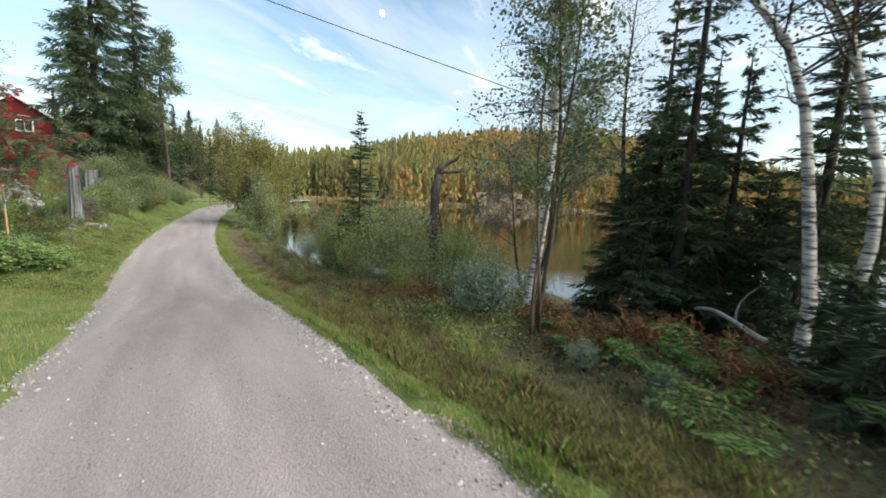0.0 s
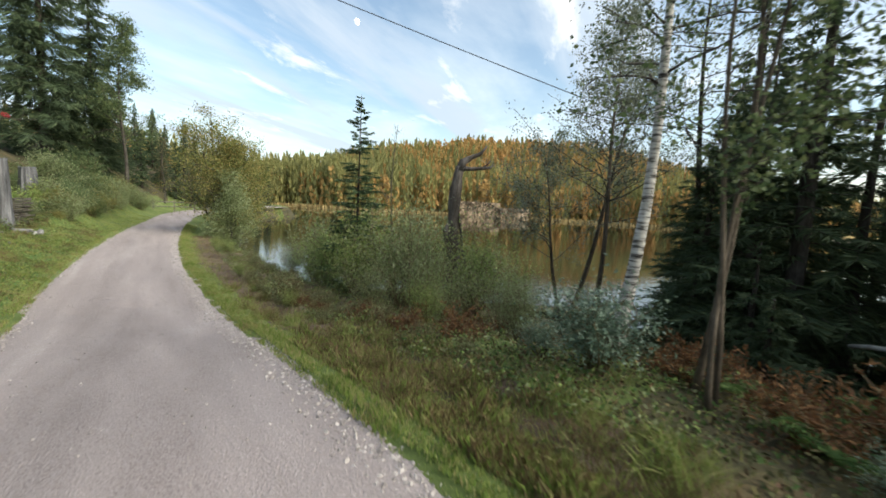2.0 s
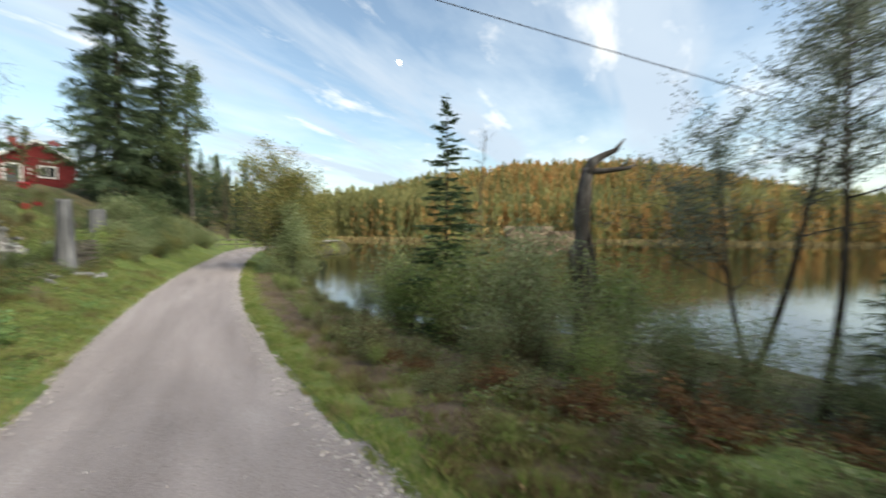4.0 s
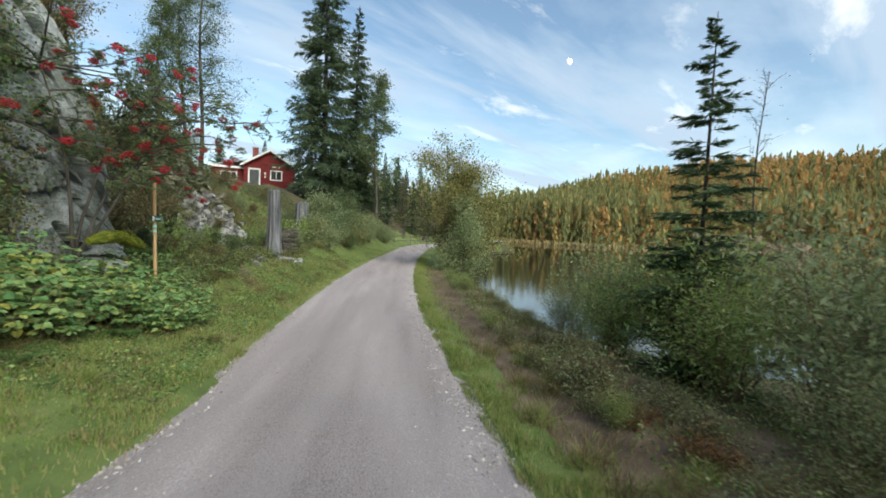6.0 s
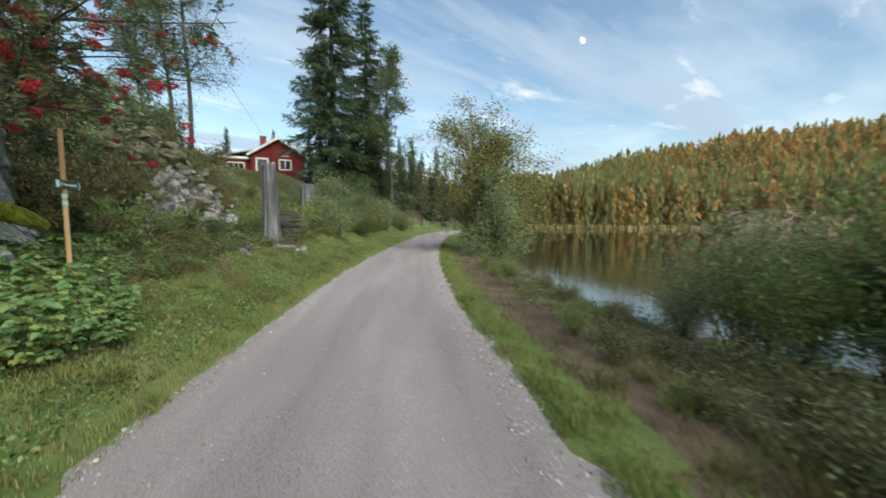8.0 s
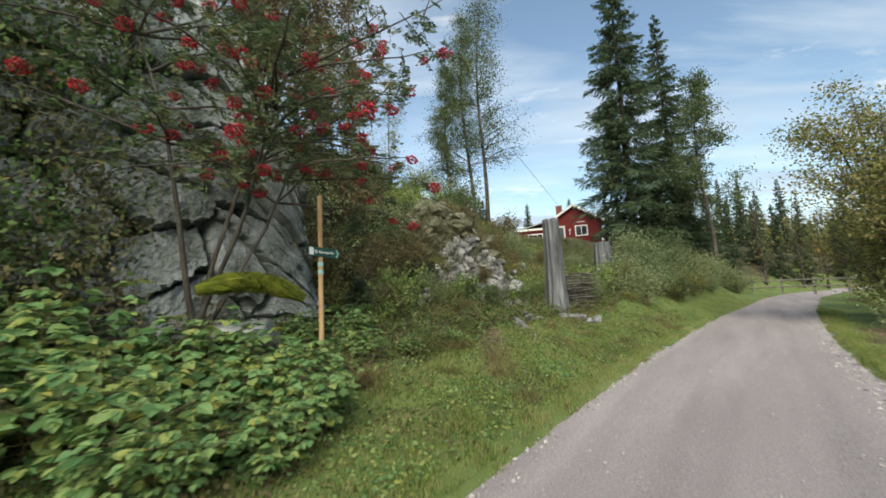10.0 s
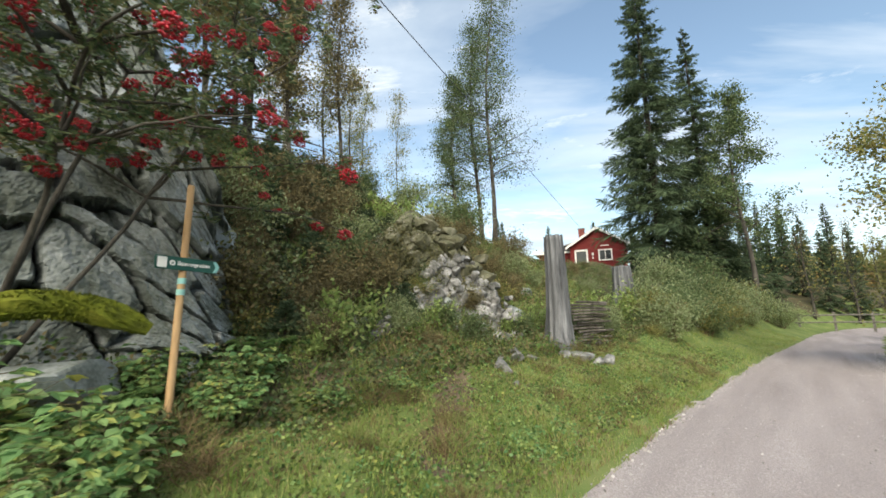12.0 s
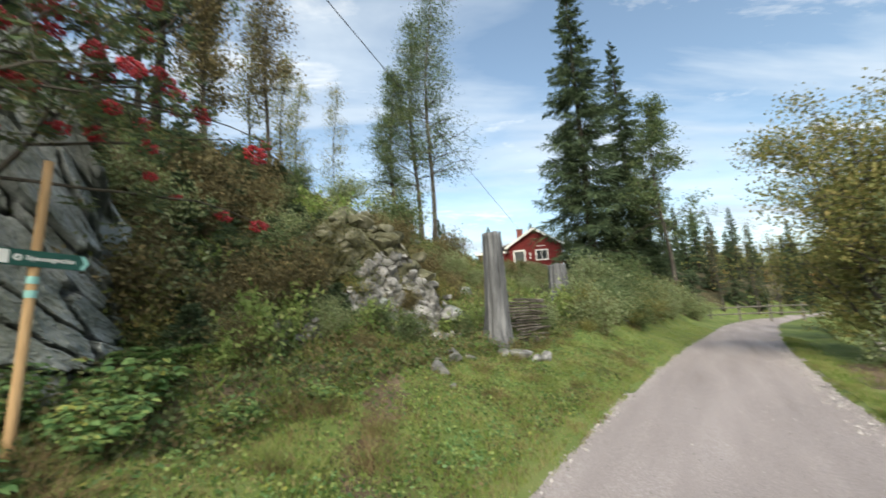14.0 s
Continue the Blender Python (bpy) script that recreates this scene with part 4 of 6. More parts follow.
# ---- cabin ----
def cabin():
    cx, cy = W(62.3, -15.6)
    face = math.degrees(math.atan2(cy - 13.0, cx + 8.0)) - 90
    root = thing("cabin", "small red wooden cabin with white window frames and a grey roof", "cabin", (cx, cy, 5.35), face)
    hw, eave, ridge, deep = 2.9, 2.75, 4.6, 6.0
    b = Build().prism([(-hw, -.8), (hw, -.8), (hw, eave), (0, ridge), (-hw, eave)], 0, deep)
    b.box(-6.6, 1.2, -.8, -hw, deep, 2.35)
    part("wall", b, M_RED, root)
    for k in range(17):
        z = -.7 + k * .3
        w = hw if z < eave else hw * (ridge - z) / (ridge - eave)
        if w > .2:
            part("board", Build().box(-w, -.03, z, w, 0, z + .27), M_RED, root)
        if z < 2.1:
            part("board", Build().box(-6.6, 1.17, z, -hw - .01, 1.2, z + .27), M_RED, root)
    t = .12
    for sx in (-1, 1):
        e = sx * (hw + .45)
        ez = eave - .45 * (ridge - eave) / hw
        pr = [(0, ridge + .03), (0, ridge + .03 + t), (e, ez + t), (e, ez)]
        part("roof", Build().prism(pr if sx > 0 else pr[::-1], -.5, deep + .4), M_ROOF, root)
        pr = [(0, ridge - .16), (0, ridge + .02 + t), (e, ez + t), (e, ez - .14)]
        part("bargeboard", Build().prism(pr if sx > 0 else pr[::-1], -.56, -.505), M_WHITE, root)
    b = Build()
    b.prism([(-7.0, 2.2), (-7.0, 2.32), (-hw + .3, 3.35), (-hw + .3, 3.2)], .8, deep)
    part("roof", b, M_ROOF, root)
    part("fascia", Build().box(-7.0, .74, 2.15, -hw - .05, .795, 2.4), M_WHITE, root)

    def window(x, z, w, h, y, bars):
        f = Build()
        for a, c, d, e in ((-w / 2 - .13, -h / 2 - .13, w / 2 + .13, -h / 2), (-w / 2 - .13, h / 2, w / 2 + .13, h / 2 + .13), (-w / 2 - .13, -h / 2, -w / 2, h / 2), (w / 2, -h / 2, w / 2 + .13, h / 2)):
            f.box(x + a, y - .09, z + c, x + d, y - .02, z + e)
        for k in range(bars):
            xx = x - w / 2 + w * (k + 1) / (bars + 1)
            f.box(xx - .03, y - .075, z - h / 2, xx + .03, y - .035, z + h / 2)
        win = part("window", f, M_WHITE, root, "white-framed window")
        part("pane", Build().box(x - w / 2, y - .05, z - h / 2, x + w / 2, y - .036, z + h / 2), M_DARKGL, win)
        return win

    window(.75, 1.55, 1.15, 1.0, -.02, 1)
    window(-4.6, 1.25, 1.6, .8, 1.18, 2)
    f = Build()
    for a, c, d, e in ((-2.45, 0, -2.27, 2.25), (-1.23, 0, -1.05, 2.25), (-2.45, 2.08, -1.05, 2.27)):
        f.box(a, -.1, c, d, -.02, e)
    door = part("door", Build().box(-2.27, -.06, 0, -1.23, -.03, 2.08), M_DOORG, root, "grey door in a white frame")
    part("door_frame", f, M_WHITE, door)
    part("lamp", Build().box(-.62, -.12, 1.55, -.45, -.03, 1.85).box(-.6, -.1, 1.2, -.47, -.03, 1.4), M_WHITE, root, "white wall lamp beside the door")
    part("number_board", Build().box(.3, -.07, 2.55, 1.2, -.035, 2.63), M_WHITE, root, "white strip over the window")
    ch = Build()
    ch.box(-2.0, 2.2, 3.2, -1.3, 2.9, 5.1)
    chim = part("chimney", ch, M_BRICK, root, "red brick chimney")
    part("chimney_cap", Build().box(-2.06, 2.14, 5.1, -1.24, 2.96, 5.2), M_ROOF, chim)
    part("flue", Build().tube([(-.6, 2, 4.2), (-.6, 2, 5.4)], .05, 8), M_ROOF, root)
    dk = Build()
    dk.box(-.6, -2.4, -.25, 5.0, -.04, -.1)
    part("deck", dk, M_RED, root, "red-painted deck")
    rl = Build()
    rl.box(.2, -2.4, .3, 5.0, -2.3, .42)
    for k in range(6):
        rl.box(.2 + k * .94, -2.39, -.1, .3 + k * .94, -2.31, .3)
    part("railing", rl, M_RED, root)
    part("footing", Build().box(-.5, -2.3, -2.6, 4.8, -.1, -.26), M_FLOOR, root)
    return root


cabin()

# ---- fence at the bend ----
fx, fy = W(57.5, .2)
fence = thing("fence", "grey weathered two-rail wooden fence at the bend", "fence", (fx, fy, gz(57.5, .2)), math.degrees(YAW))
for k in range(4):
    part("fence_post", Build().box(k * 1.9 - .07, -.06, -.3, k * 1.9 + .07, .06, 1.05), M_FENCE, fence)
for z in (.32, .82):
    part("rail", Build().tube([(-.3, -.1, z), (2.6, -.1, z + .03), (6.1, -.1, z - .02)], .055, 8), M_FENCE, fence)


# ---- cables ----
def cable(name, a, c, sag, r):
    q = np.linspace(0, 1, 30)
    p = np.outer(1 - q, a) + np.outer(q, c)
    p[:, 2] -= sag * 4 * q * (1 - q)
    b = Build().tube(p, r, 6)
    return single(name, b, M_CABLE, "thin black overhead cable", "cable")


cable("cable", (-24.0, 16.4, 13.9), (12.0, 19.3, 3.85), .25, .016)
ccx, ccy = W(62.0, -16.6)
cable("cable", (ccx, ccy, 9.3), (-17.6, 15.8, 7.6), .0, .012)

# ---- lakeside trees ----
broadleaf("alder_tree", "slender alder clump with sparse green leaves", 4.9, 5.0, 8.5, .027, M_BARKL, M_ASPEN, lean=(.012, .02), first=.26, reach=.16, limbs=50, leaves=8500, leaf_size=.06, stems=3, splay=.014, crook=.016, spread=.13)
broadleaf("birch_tree", "leaning white birch with black bands on its trunk", 6.75, 6.35, 10.5, .10, M_BIRCH, M_GREYLEAF, lean=(.085, .06), first=.42, reach=.16, limbs=40, leaves=9000, leaf_size=.055, droop=.05, spread=.14)
broadleaf("alder_tree", "thin dark trunk with bare lower limbs", 10.5, 10.2, 7.8, .075, M_BARKL, M_GREYLEAF, lean=(.02, .0), first=.42, reach=.30, limbs=44, leaves=13000, leaf_size=.055, stems=2, spread=.14)
broadleaf("alder_tree", "thin crooked grey trunk with airy leaves", 9.1, 9.2, 8.0, .07, M_BARKL, M_GREYLEAF, lean=(.04, .03), first=.45, reach=.28, limbs=44, leaves=12000, leaf_size=.055, spread=.14)
broadleaf("birch_tree", "white-barked birch with crooked bare limbs", 2.42, 6.9, 8.5, .085, M_BIRCH, M_BROWNL, first=.45, reach=.24, limbs=34, leaves=2600, leaf_size=.05, crook=.006, bend=((0, 0, 0), (1.5, 0, 0), (4.4, -.35, .25), (5.5, -.96, .66), (8.5, -2.3, 1.5)))
broadleaf("birch_tree", "leaning white-barked birch among ferns", 2.0, 7.1, 8.5, .075, M_BIRCH, M_BROWNL, first=.5, reach=.24, limbs=34, leaves=2600, leaf_size=.05, crook=.006, bend=((0, -.12, .12), (1.3, -.08, .1), (2.8, 0, .03), (4.7, -.37, .36), (6, -.9, .8), (8.5, -1.9, 1.5)))
broadleaf("dark_tree", "dark bare trunk behind the birch", 7.6, 10.6, 9.5, .09, M_BARK, M_WILLOW, lean=(-.02, .02), first=.4, reach=.2, limbs=24, leaves=1600, leaf_size=.05)
for s, v, h, sp in ((6.9, 10.9, 9.5, .15), (5.0, 12.4, 5.2, .30), (5.6, 9.8, 11, .13), (3.6, 11.0, 9.0, .17), (1.8, 10.2, 11, .16), (.6, 8.8, 9.5, .2), (7.6, 13.5, 6.0, .28), (2.4, 13.5, 12, .15), (3.0, 8.4, 2.6, .42), (5.9, 9.0, 3.2, .40), (6.2, 11.8, 7.0, .2), (4.2, 13.2, 9.0, .18), (8.6, 12.8, 4.6, .32), (1.0, 8.2, 4.0, .34), (7.0, 9.4, 2.6, .42), (4.4, 10.8, 4.6, .34), (3.5, 10.4, 4.4, .36), (5.6, 12.2, 4.6, .34), (2.5, 9.8, 4.2, .36), (6.8, 11.6, 3.8, .36), (1.3, 5.5, 1.9, .4), (.5, 5.0, 1.7, .42), (1.9, 6.1, 1.8, .4), (.9, 6.3, 2.2, .38), (6.6, 12.6, 8.5, .2), (7.6, 12.0, 7.5, .26), (8.4, 14.0, 8.0, .26), (5.4, 8.2, 2.2, .45), (6.3, 9.9, 6.8, .27), (7.3, 10.4, 5.4, .3), (5.0, 10.6, 7.6, .25)):
    conifer("spruce_tree", "dark spruce with drooping lower boughs by the lake", s, v, h, .09 + .008 * h, M_SPRUCE, spread=sp, whorls=int(16 + 2.2 * h), per=7, twig=26, width=.010, sparse=(.2 if s > 4.8 else .3) if h < 6.5 or sp > .21 else (.45 if s > 4.8 else .5), group="dark spruces", first=.05 if h < 6.5 or sp > .21 else (.1 if s > 4.8 else .32), hang=.30)
conifer("young_spruce", "young spruce with a bare spindly top among willows", 15.75, 6.0, 6.7, .06, M_SPRUCE2, spread=.19, whorls=34, per=7, twig=30, sparse=.28, hang=.12, width=.006)
broadleaf("young_birch", "thin bare young birch beside the spruce", 16.4, 7.6, 6.4, .03, M_GREYBARK, M_YELLOW, first=.35, reach=.16, limbs=26, leaves=120, leaf_size=.035, rise=1.6)

# broken snag
sx_, sy_ = W(12.6, 7.6)
sz_ = gz(12.6, 7.6)
snag = thing("dead_snag", "dead broken trunk with a bent splintered top", "dead tree", (sx_, sy_, sz_ - .15))
b = Build()
H = 2.65 - sz_ + .15
q = np.linspace(0, 1, 16)
axis_s = np.stack((-.12 + .0 * q + .10 * np.sin(q * 5) + .26 * q ** 3, 0 * q, q * H), 1)
b.tube(axis_s, .19 * (1 - .3 * q) * (1 + .14 * np.sin(q * 17)), 12, rough=.2)
tipp = axis_s[-1]
b.tube(np.array([tipp + (-.02, 0, -.1), tipp + (.08, 0, .12), tipp + (.32, 0, .28), tipp + (.55, 0, .38), tipp + (.72, 0, .62)]), (.13, .11, .07, .05, .012), 8, rough=.15)
b.tube(np.array([tipp + (0, 0, -.05), tipp + (.3, .02, -.05), tipp + (.6, 0, -.02), tipp + (.85, 0, .02), tipp + (.95, 0, .12)]), (.08, .06, .05, .04, .01), 8, rough=.15)
b.tube(np.array([tipp + (.6, 0, -.02), tipp + (.75, 0, .1), tipp + (.85, 0, .25)]), (.035, .02, .008), 6)
b.tube(np.array([axis_s[11] + (.1, 0, 0), axis_s[10] + (.22, 0, -.2), axis_s[8] + (.3, 0, -.3), axis_s[7] + (.42, 0, -.5)]), (.05, .05, .035, .012), 7, rough=.15)
b.tube(np.array([axis_s[9] + (-.14, 0, .3), axis_s[9] + (-.2, 0, 0), axis_s[8] + (-.17, 0, -.2)]), (.02, .09, .03), 7, rough=.2)
part("trunk", b, M_SNAG, snag, smooth=True)

# ---- willow scrub between road and lake ----
bushes = []
for k in range(3):
    x, y = W(13 + 3 * k, 6.2)
    r0 = thing("willow_bush", ("grey-green willow bush at the water's edge", "yellow-green sallow bush at the water's edge", "grey-green willow bush with bare lower stems")[k], "bush", (x, y, gz(13 + 3 * k, 6.2) - .06), 0, "willow scrub")
    bushes.append(bush_parts(r0, 2.9 + .2 * k, 1.5, (M_WILLOW, M_SALLOW, M_WILLOW)[k], 34, 4300, .10, .38, spread=.14))
for s, v, k, i in ((11.2, 6.4, .62, 0), (12.0, 7.9, .8, 1), (14.2, 5.3, .62, 1), (15.0, 7.9, 1.05, 0), (16.8, 5.1, .6, 1), (17.2, 6.9, 1.0, 1), (18.4, 4.7, .4, 2), (18.6, 6.3, .72, 1), (20.4, 6.2, .5, 0), (13.4, 9.0, .9, 2), (16.0, 9.3, .85, 1), (10.4, 7.6, .55, 2), (9.2, 6.9, .5, 0), (10.2, 5.2, .34, 1), (18.2, 8.6, .9, 1), (12.4, 5.0, .4, 2), (14.6, 10.5, .8, 0), (11.6, 9.2, .6, 1), (8.4, 8.0, .5, 0), (13.2, 6.9, .5, 2), (15.6, 5.9, .85, 1)):
    put_copy(bushes[i], s, v, rng.uniform(0, 360), k)
x, y = W(6.0, 4.75)
blue = thing("bluish_bush", "low bush with glossy blue-green leaves at the verge", "bush", (x, y, gz(6.0, 4.75) - .06), 0, "low bushes")
bush_parts(blue, 1.05, .55, M_BLUEBUSH, 22, 4200, .055, .45, spread=.18)
for s, v, k in ((7.0, 5.0, .5), (3.6, 4.4, .4), (2.6, 4.3, .4)):
    put_copy(blue, s, v, rng.uniform(0, 360), k)
x, y = W(8.6, 4.9)
rusty = thing("rusty_bracken", "rusty brown dying bracken under the bushes", "fern", (x, y, gz(8.6, 4.9) - .05), 0, "bracken")
bush_parts(rusty, .75, .7, M_BRACKEN, 26, 1500, .09, .25, spread=.12, arch=.12)
for s, v, k in ((8.0, 6.2, 1.0), (9.6, 4.4, .8), (11.0, 4.2, .7), (5.4, 6.6, 1.0), (6.2, 7.4, .9), (4.6, 7.2, 1.1), (12.8, 3.9, .6), (3.4, 8.0, 1.1), (5.6, 5.9, .8), (7.2, 7.0, .8), (13.6, 3.6, .5), (4.2, 5.0, .8), (3.6, 5.5, 1.0), (5.3, 5.5, .8), (2.8, 5.9, 1.0), (4.7, 6.1, .9), (2.2, 5.1, .8), (6.4, 5.8, .7)):
    put_copy(rusty, s, v, rng.uniform(0, 360), k)
x, y = W(14.5, 3.5)
shrub = thing("brown_shrub", "low brownish-green shrub on the earth bank", "bush", (x, y, gz(14.5, 3.5) - .05), 0, "bank shrubs")
bush_parts(shrub, .8, .6, M_BROWNL, 16, 1300, .05, .5, spread=.2)
part("green_leaves", Build().leaves(rng.normal(0, .3, (700, 3)) * (1, 1, .6) + (0, 0, .45), .05, .03), M_WILLOW, shrub)
for s, v, k in ((13.2, 3.9, .8), (15.6, 3.7, .9), (16.6, 3.8, 1), (17.6, 3.6, .8), (18.8, 3.6, 1), (20.0, 3.5, .8), (21.2, 3.6, .9), (22.6, 3.7, .9), (24.2, 3.6, .8), (26, 3.7, .9), (10.2, 3.9, .7), (11.4, 3.6, .6), (8.8, 4.0, .6), (7.4, 3.8, .5), (27.6, 3.9, 1), (29.2, 4.0, 1)):
    put_copy(shrub, s, v + .25, rng.uniform(0, 360), k * (.72 if s < 17 else .5))
for k in range(34):
    s_ = rng.uniform(11, 27)
    put_copy((shrub, bushes[1])[k % 5 == 0], s_, float(edge_r(s_)) + 1.3 + rng.uniform(0, 1.6), rng.uniform(0, 360), rng.uniform(.3, .55) * (.45 if k % 5 == 0 else 1))

# trees at the bend
rng = np.random.default_rng(41)
broadleaf("roadside_tree", "rounded yellow-green willow tree at the road's bend", 33.8, 4.6, 9.0, .12, M_GREYBARK, M_YELLOW, first=.10, reach=.46, limbs=100, leaves=36000, leaf_size=.10, stems=5, spread=.28, splay=.14)
broadleaf("roadside_tree", "leafy green willow by the water", 31.8, 4.4, 5.5, .08, M_GREYBARK, M_WILLOW, first=.05, reach=.34, limbs=45, leaves=16000, leaf_size=.10, stems=5, spread=.45, splay=.06)
broadleaf("roadside_tree", "yellowing birch at the bend of the road", 40.5, 5.6, 8.0, .10, M_BIRCH, M_YELLOW, first=.1, reach=.28, limbs=45, leaves=14000, leaf_size=.13, stems=3, spread=.4)
broadleaf("roadside_tree", "yellowing birch at the bend of the road", 47.5, 7.2, 8.0, .10, M_BIRCH, M_YELLOW, first=.1, reach=.3, limbs=45, leaves=14000, leaf_size=.13, stems=3, spread=.4)

for k in range(22):
    s_ = rng.uniform(20.8, 31)
    v_ = float(edge_l(s_)) - rng.uniform(4.2, 8.6)
    r_ = rng.uniform(.15, .45)
    b = Build()
    boulder(b, (0, 0, 0), (r_, r_ * .8, r_ * .7), 500 + k, 14)
    x, y = W(s_, v_)
    ob = single("slope_rock", b, M_ROCK, "grey mossy rock sticking out of the slope", "rock", group="slope rocks")
    ob.matrix_basis = pose(x, y, gz(s_, v_) + .05, 0, 0, 40 * k)

# ---- trees on the bank with the cabin ----
conifer("tall_spruce", "tall dark green spruce beside the cabin's slope", 53.2, -7.4, 29.5, .36, M_SPRUCE, spread=.17, whorls=66, per=8, twig=30, sparse=.15, first=.06, width=.02, hang=.45)
conifer("tall_spruce", "second tall spruce close behind the first", 55.2, -4.4, 23.5, .28, M_SPRUCE, spread=.165, whorls=52, per=8, twig=30, sparse=.12, first=.06, width=.02, hang=.45)
broadleaf("aspen_tree", "tall aspen with loose pale green clumps of leaves", 51.8, -1.9, 16.5, .17, M_GREYBARK, M_ASPEN, first=.3, reach=.2, limbs=54, leaves=15000, leaf_size=.15, spread=.13)
for s, v, h, ln_ in ((33.7, -10.7, 14.5, (.03, .02)), (34.0, -11.6, 13.0, (-.02, .0)), (33.0, -12.4, 9.5, (.0, .02))):
    broadleaf("birch_tree", "tall slim birch with hanging twigs on the rocky hill", s, v, h, .11, M_GREYBARK, M_ASPEN, lean=ln_, first=.25, reach=.17, limbs=60, leaves=17000, leaf_size=.075, droop=.10, spread=.16, group="hill birches")
for s, v, h in ((35, -18.5, 11), (29, -15.5, 8), (26.5, -14, 7.5), (24.5, -13.5, 7), (31, -17, 9)):
    broadleaf("hill_birch", "thin autumn birch on the skyline of the hill", s, v, h, .05, M_GREYBARK, M_YELLOW, first=.3, reach=.13, limbs=34, leaves=4200, leaf_size=.075, spread=.2, group="skyline birches")
broadleaf("hill_birch", "white birch trunk on top of the cliff", 23.3, -11.2, 9.0, .10, M_BIRCH, M_ASPEN, first=.4, reach=.18, limbs=24, leaves=2000, leaf_size=.06)
conifer("hill_spruce", "spruce overhanging the cliff", 22.4, -11.6, 10, .14, M_SPRUCE, spread=.2, whorls=36, per=6, twig=10, first=.3)
for s, v, h in ((12.0, -9.5, 12), (8.5, -7.5, 11), (15.5, -10.5, 12), (18.5, -11.5, 11), (4.5, -8, 13)):
    conifer("hill_spruce", "dark spruce on the wooded bank above the road", s, v, h, .15, M_SPRUCE, spread=.17, whorls=38, per=6, twig=10, first=.1, group="bank spruces")
for s, v, h in ((20.5, -9.5, 9.0), (17.2, -8.6, 9.5), (25.3, -11.2, 8.5), (21.5, -10.5, 10), (18.8, -8.9, 8), (15.6, -8.4, 8.5), (22.6, -9.6, 6.5)):
    broadleaf("hill_birch", "slim half-bare birch above the cliff", s, v, h, .06, M_GREYBARK, M_BROWNL, first=.25, reach=.14, limbs=40, leaves=7000, leaf_size=.08, spread=.2, group="cliff-top birches")
bank = []
for k, (mt, lab) in enumerate(((M_WILLOW, "leafy green bush on the bank"), (M_BROWNL, "brownish autumn bush on the rocky slope"), (M_ASPEN, "light green sapling bush on the slope"), (M_YELLOW, "yellowing birch scrub on the bank"))):
    x, y = W(10 + k, -5)
    r0 = thing("bank_bush", lab, "bush", (x, y, gz(10 + k, -5) - .06), 0, "bank bushes")
    bank.append(bush_parts(r0, 1.7, 1.0, mt, 16, 3600, .085, .55, spread=.18))
BANK = ((5, -4.2, 1.2, 0), (7, -4.6, 1.3, 0), (9, -5, 1.4, 2), (11, -6, 1.5, 0), (13, -6.3, 1.3, 1), (14.5, -7.6, 1.2, 1), (3, -4.5, 1.2, 0), (12.5, -4.9, .9, 1), (31, -5.2, .8, 0), (32.4, -4.4, .8, 2),
        (33.6, -4.0, .8, 0), (35, -3.8, .9, 2), (36.4, -3.6, .9, 0), (38, -3.6, 1.0, 2), (40, -3.4, 1.1, 2), (42, -3.2, 1.1, 2), (44, -2.6, 1.2, 0), (46, -2.6, 1.2, 2), (48, -2.2, 1.3, 0), (36, -5.6, 1.2, 2), (39, -6.0, 1.4, 2),
        (42, -5.8, 1.4, 0), (46, -5.4, 1.6, 2), (50, -4.5, 1.6, 2), (37, -8, .8, 1), (42, -9.4, .8, 1), (30.4, -7.6, .8, 0), (29, -8.8, .8, 1), (27, -8.6, .7, 1), (25.6, -8.6, .8, 0), (23, -7.4, .8, 2), (22, -6.9, .7, 1),
        (22.2, -8.4, 1.0, 1), (24, -9.8, .9, 1), (28, -10.6, .9, 0), (30.5, -10, 1.2, 2), (31.5, -11.5, 1.3, 0), (26.5, -11.2, .8, 2), (20.6, -8.0, .9, 0), (32, -8.5, .9, 1), (52, -1.5, 1.2, 2), (54, -.8, 1.2, 0), (34.8, -6.6, 1, 0), 
        (21.8, -5.7, .45, 2), (23.0, -5.9, .5, 0), (24.2, -5.6, .45, 2), (28.2, -5.2, .5, 0), (29.4, -4.7, .55, 0), (30.4, -4.3, .5, 2), (28.6, -6.6, .6, 1), (20.7, -6.6, .65, 3), (20.6, -6.2, .5, 2), (21.0, -6.1, .5, 0), (20.5, -7.2, .8, 1), (26.4, -6.6, .5, 0), (27.2, -6.4, .6, 3), (27.8, -7.2, .7, 1))
MORE = []
for k in range(46):
    s_ = 28.8 + 24 * k / 46 + rng.uniform(-.3, .3)
    MORE.append((s_, float(edge_l(s_)) - rng.uniform(1.7, 3.4), rng.uniform(.5, .95) + .016 * (s_ - 28), int(rng.choice((0, 2, 2, 0, 3)))))
for k in range(26):
    MORE.append((rng.uniform(20.5, 23.4), rng.uniform(-8.8, -6.0), rng.uniform(.4, .75), int(rng.choice((0, 1, 2, 1, 3)))))
for k in range(16):
    s_ = rng.uniform(23.2, 26.6)
    MORE.append((s_, -8.25 + .66 * (s_ - 23.5) + rng.uniform(-.5, .15), rng.uniform(.3, .5), int(rng.choice((1, 3, 2)))))
for k in range(42):
    s_ = rng.uniform(20.4, 33)
    MORE.append((s_, float(edge_l(s_)) - rng.uniform(3.2, 9.0), rng.uniform(.2, .48), int(rng.choice((0, 1, 2, 0)))))
